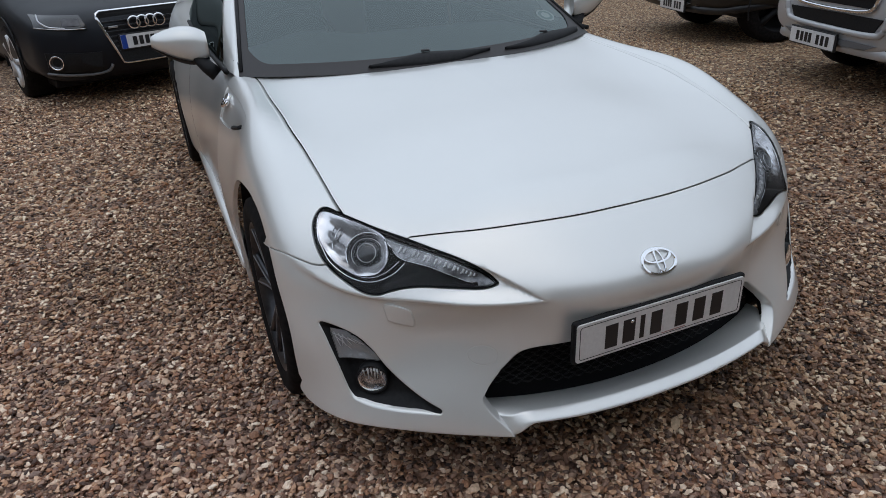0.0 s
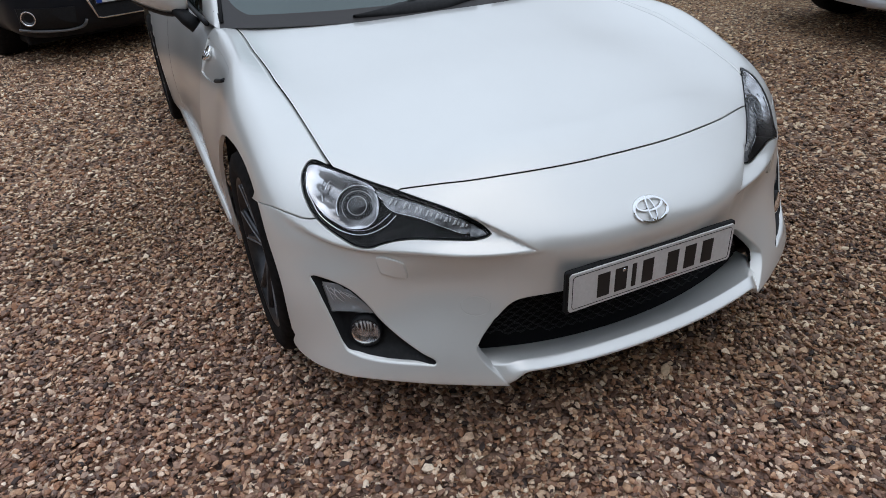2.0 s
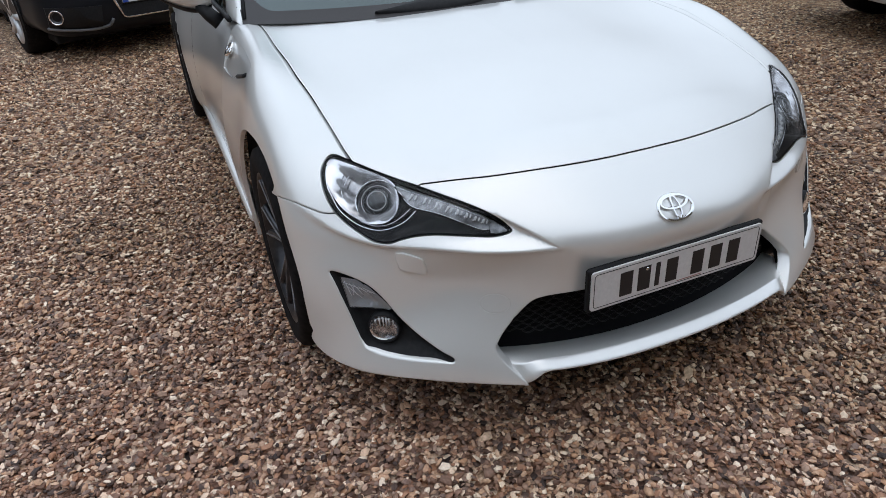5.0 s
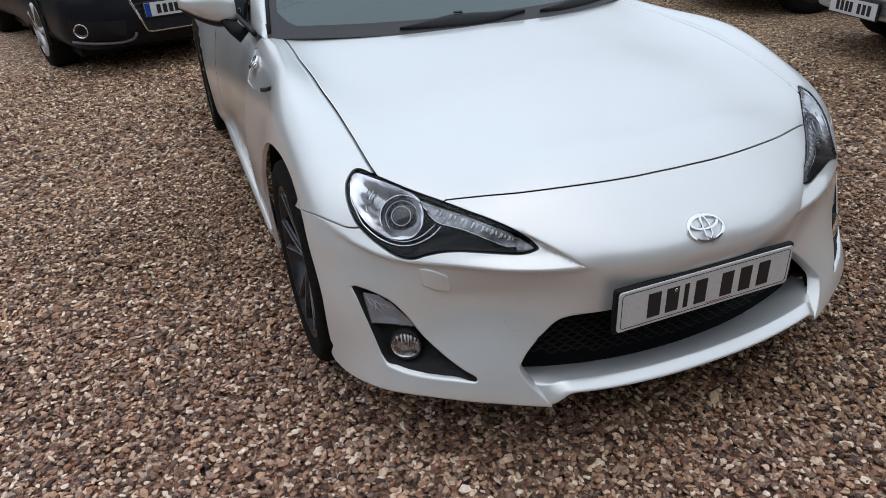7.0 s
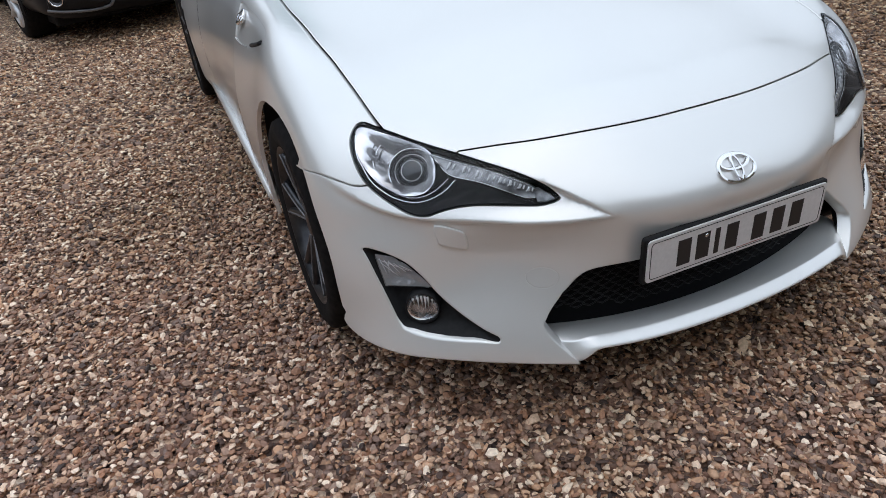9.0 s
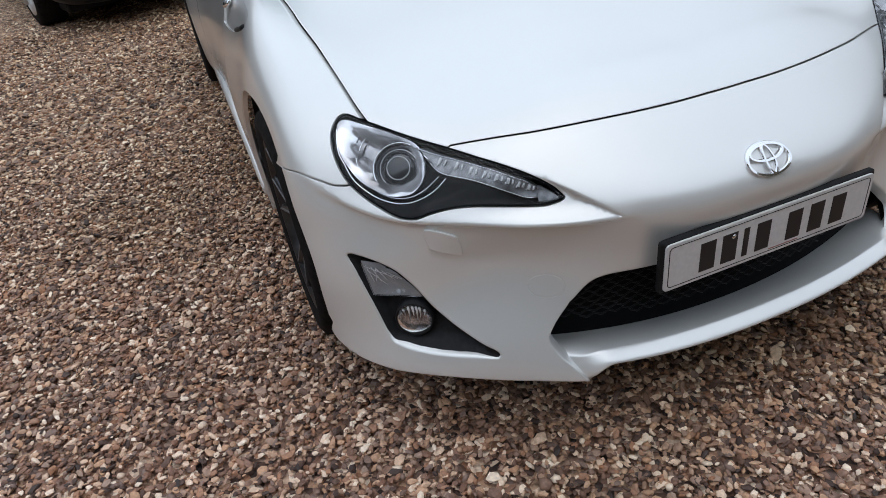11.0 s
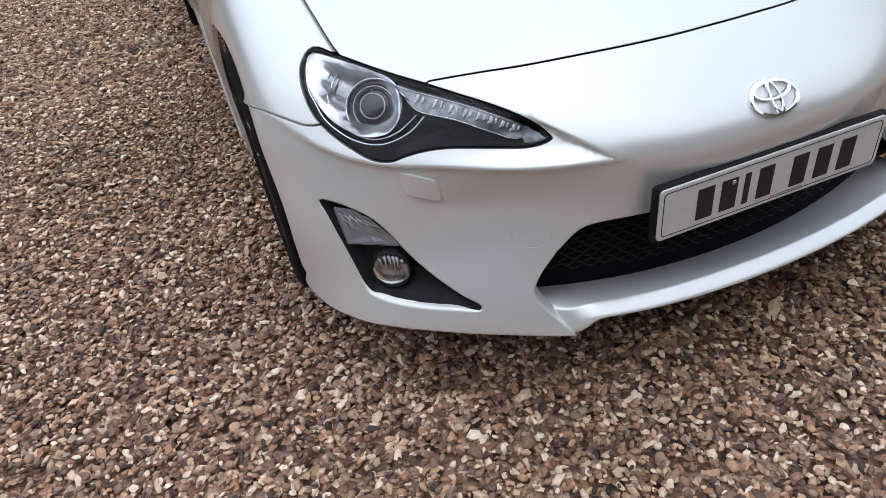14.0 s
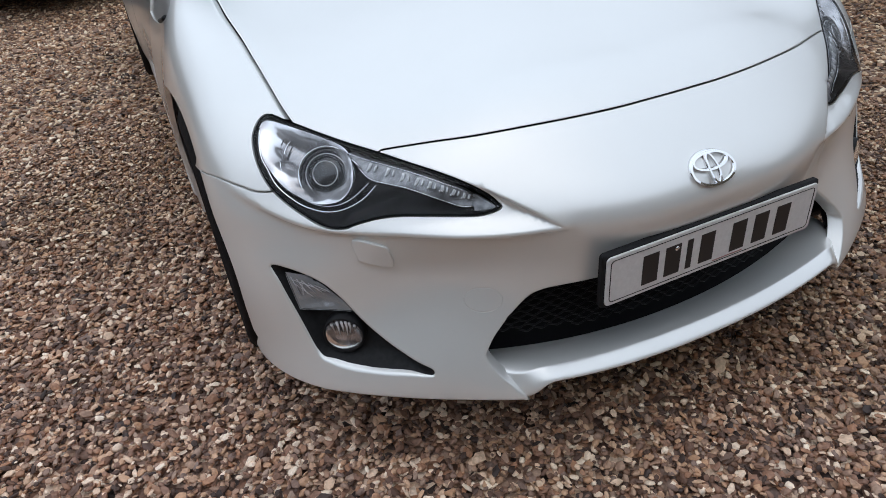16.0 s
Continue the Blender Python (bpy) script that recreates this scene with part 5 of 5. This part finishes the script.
def gravel_nodes(m, islands):
    n, l = m.node_tree.nodes, m.node_tree.links
    b = n["Principled BSDF"]
    r = n.new("ShaderNodeValToRGB")
    r.color_ramp.interpolation = "LINEAR"
    stops = ((0.0, (.040, .028, .026)), (0.12, (.12, .072, .056)), (0.26, (.28, .160, .112)), (0.38, (.22, .165, .148)), (0.50, (.40, .215, .130)), (0.62, (.36, .27, .225)), (0.74, (.54, .34, .22)), (0.87, (.74, .58, .46)), (1.0, (.95, .86, .75)))
    stops = [(p, (c[0] * .965, c[1] * .864, c[2] * .764)) for p, c in stops]
    for i, (p, c) in enumerate(stops):
        e = r.color_ramp.elements[0] if i == 0 else r.color_ramp.elements[-1] if i == len(stops) - 1 else r.color_ramp.elements.new(p)
        e.position, e.color = p, (*c, 1)
    tc = n.new("ShaderNodeTexCoord")
    if islands:
        g = n.new("ShaderNodeNewGeometry")
        l.new(g.outputs["Random Per Island"], r.inputs["Fac"])
    else:
        v = n.new("ShaderNodeTexVoronoi")
        v.inputs["Scale"].default_value = 55
        s = n.new("ShaderNodeSeparateColor")
        l.new(tc.outputs["Object"], v.inputs["Vector"])
        l.new(v.outputs["Color"], s.inputs["Color"])
        l.new(s.outputs["Red"], r.inputs["Fac"])
        k = n.new("ShaderNodeBump")
        k.invert = True
        k.inputs["Strength"].default_value, k.inputs["Distance"].default_value = 1.0, 0.012
        l.new(v.outputs["Distance"], k.inputs["Height"])
        l.new(k.outputs["Normal"], b.inputs["Normal"])
    fine, mix = n.new("ShaderNodeTexNoise"), n.new("ShaderNodeMix")
    fine.inputs["Scale"].default_value, fine.inputs["Detail"].default_value = 140, 5
    mix.data_type, mix.blend_type = "RGBA", "MULTIPLY"
    mix.inputs[0].default_value = 0.55
    q = n.new("ShaderNodeMapRange")
    q.inputs["From Min"].default_value, q.inputs["From Max"].default_value, q.inputs["To Min"].default_value, q.inputs["To Max"].default_value = 0.3, 0.7, 0.55, 1.25
    l.new(tc.outputs["Object"], fine.inputs["Vector"])
    # the sheet's colour is darkened to stand in for shade between the stones
    if not islands:
        q.inputs["To Min"].default_value, q.inputs["To Max"].default_value = 0.42, 1.02
    l.new(fine.outputs["Fac"], q.inputs["Value"])
    l.new(r.outputs["Color"], mix.inputs[6])
    l.new(q.outputs["Result"], mix.inputs[7])
    broad, tone, blend = n.new("ShaderNodeTexNoise"), n.new("ShaderNodeValToRGB"), n.new("ShaderNodeMix")
    broad.inputs["Scale"].default_value, broad.inputs["Detail"].default_value = 0.8, 3
    tone.color_ramp.elements[0].position, tone.color_ramp.elements[1].position = 0.38, 0.62
    tone.color_ramp.elements[0].color, tone.color_ramp.elements[1].color = (.86, .845, .77, 1), (1.17, 1.17, 1.19, 1)
    blend.data_type, blend.blend_type = "RGBA", "MULTIPLY"
    blend.inputs[0].default_value = 1.0
    l.new(tc.outputs["Object"], broad.inputs["Vector"])
    split, drift, amount = n.new("ShaderNodeSeparateXYZ"), n.new("ShaderNodeMath"), n.new("ShaderNodeMath")
    drift.operation, amount.operation = "MULTIPLY_ADD", "ADD"
    drift.inputs[1].default_value, drift.inputs[2].default_value = -0.13, -0.05
    l.new(tc.outputs["Object"], split.inputs["Vector"])
    l.new(split.outputs["X"], drift.inputs[0])
    l.new(drift.outputs["Value"], amount.inputs[0])
    l.new(broad.outputs["Fac"], amount.inputs[1])
    l.new(amount.outputs["Value"], tone.inputs["Fac"])
    l.new(mix.outputs[2], blend.inputs[6])
    l.new(tone.outputs["Color"], blend.inputs[7])
    # the stones grow paler and more olive towards the back of the yard
    age, olive = n.new("ShaderNodeMapRange"), n.new("ShaderNodeMix")
    age.inputs["From Min"].default_value, age.inputs["From Max"].default_value = 0.6, 3.2
    olive.data_type, olive.blend_type = "RGBA", "MULTIPLY"
    olive.inputs[7].default_value = (.985, 1.015, .955, 1)
    l.new(split.outputs["Y"], age.inputs["Value"])
    l.new(age.outputs["Result"], olive.inputs[0])
    l.new(blend.outputs[2], olive.inputs[6])
    l.new(olive.outputs[2], b.inputs["Base Color"])
    return m


FAR_GRAVEL = gravel_nodes(GRAVEL, False)
STONE = gravel_nodes(material("pebbles", rough=0.65), True)


def ground_sheet():
    """One sheet to the horizon, finer near the car, sunk a little under the loose stones."""
    steps = np.concatenate([-np.geomspace(2500, 8, 16), np.linspace(-7, 9, 33), np.geomspace(10, 2500, 16)])
    n = len(steps)
    verts = [(x, y, -0.018 if abs(x) < 3.5 and -2 < y < 6 else 0.0) for y in steps for x in steps]
    return mesh_of("ground", verts, [(i * n + k, i * n + k + 1, (i + 1) * n + k + 1, (i + 1) * n + k) for i in range(n - 1) for k in range(n - 1)])


tagged(part("ground", ground_sheet(), FAR_GRAVEL), "brown and grey gravel yard", "ground", kind="structure")


def pebble_field(name, count, x0, x1, y0, y1, size, keep, seed):
    """Loose stones, each a rounded, flattened lump, joined into one mesh."""
    rng = np.random.default_rng(seed)
    bm = bmesh.new()
    bmesh.ops.create_icosphere(bm, subdivisions=1, radius=1)
    unit = np.array([v.co[:] for v in bm.verts])
    tris = np.array([[v.index for v in f.verts] for f in bm.faces])
    bm.free()
    x, y = rng.uniform(x0, x1, count), rng.uniform(y0, y1, count)
    ok = keep(x, y)
    x, y = x[ok], y[ok]
    n = len(x)
    r = size * np.exp(rng.normal(0, 0.25, n))
    v = unit[None] * (1 + rng.uniform(-.26, .24, (n, len(unit), 1)))
    v = v * np.stack([r * rng.uniform(.95, 1.5, n), r * rng.uniform(.65, 1.05, n), r * rng.uniform(.26, .55, n)], 1)[:, None]
    a, b, c = rng.uniform(0, 6.283, n), rng.normal(0, .36, n), rng.normal(0, .36, n)
    ca, sa, cb, sb, cc, sc = np.cos(a), np.sin(a), np.cos(b), np.sin(b), np.cos(c), np.sin(c)
    R = np.stack([ca * cb, ca * sb * sc - sa * cc, ca * sb * cc + sa * sc, sa * cb, sa * sb * sc + ca * cc, sa * sb * cc - ca * sc, -sb, cb * sc, cb * cc], 1).reshape(n, 3, 3)
    v = np.einsum("nij,nkj->nki", R, v) + np.stack([x, y, rng.uniform(-.015, .004, n)], 1)[:, None]
    f = tris[None] + (np.arange(n) * len(unit))[:, None, None]
    me = bpy.data.meshes.new(name)
    nv, nf = n * len(unit), n * len(tris)
    me.vertices.add(nv), me.loops.add(nf * 3), me.polygons.add(nf)
    me.vertices.foreach_set("co", v.astype(np.float32).ravel())
    me.loops.foreach_set("vertex_index", f.astype(np.int32).ravel())
    me.polygons.foreach_set("loop_start", np.arange(0, nf * 3, 3, dtype=np.int32))
    me.polygons.foreach_set("use_smooth", np.repeat(rng.random(n) < 0.15, len(tris)))
    me.update()
    me.validate()
    return me


# plain walls added round the yard, out of view, to block low sky light
SKY_BLOCK = grain(material("brown sky-blocking wall", rough=0.9), 1.5, (.10, .084, .060), (.16, .134, .094), 0.01)
for name, sx, tall, sy, x, y in (("unseen_wall_south", 19.6, 7.0, .3, -.1, -7.5), ("unseen_wall_west", .3, 4.0, 20, -10, 2.4), ("unseen_wall_east", .3, 3.2, 20, 9.6, 2.4), ("unseen_wall_north", 19.6, 3.2, .3, -.1, 12.2)):
    tagged(part(name, box(sx, sy, tall, at=(x, y, tall / 2)), SKY_BLOCK), "unseen dark wall added to block low sky light", "wall", kind="structure")


# small stones near the coupe's nose, a thinner field further off
def close_by(x, y):
    return (x > -1.9 - .2 * y) & (x < 1.75) & (y < 2.6)


def wide_field(x, y):
    return ((x < -.55) | (y < .6) | (x > .9)) & (x > -2.2 - .25 * y) & (x < 1.7 + y) & ((x < -.5) | (y < 6.0)) & (x < 4.4)


NEAR = pebble_field("gravel", 126000, -2.5, 1.8, -1.0, 2.6, 0.0078, lambda x, y: wide_field(x, y) & close_by(x, y), 5)
tagged(part("gravel", NEAR, STONE), "loose brown, grey and cream pebbles", "gravel", kind="stuff")
FAR = pebble_field("gravel", 100000, -3.8, 4.6, -0.6, 6.8, 0.0105, lambda x, y: wide_field(x, y) & ~close_by(x, y), 6)
tagged(part("gravel", FAR, STONE), "loose brown, grey and cream pebbles further across the yard", "gravel", kind="stuff")
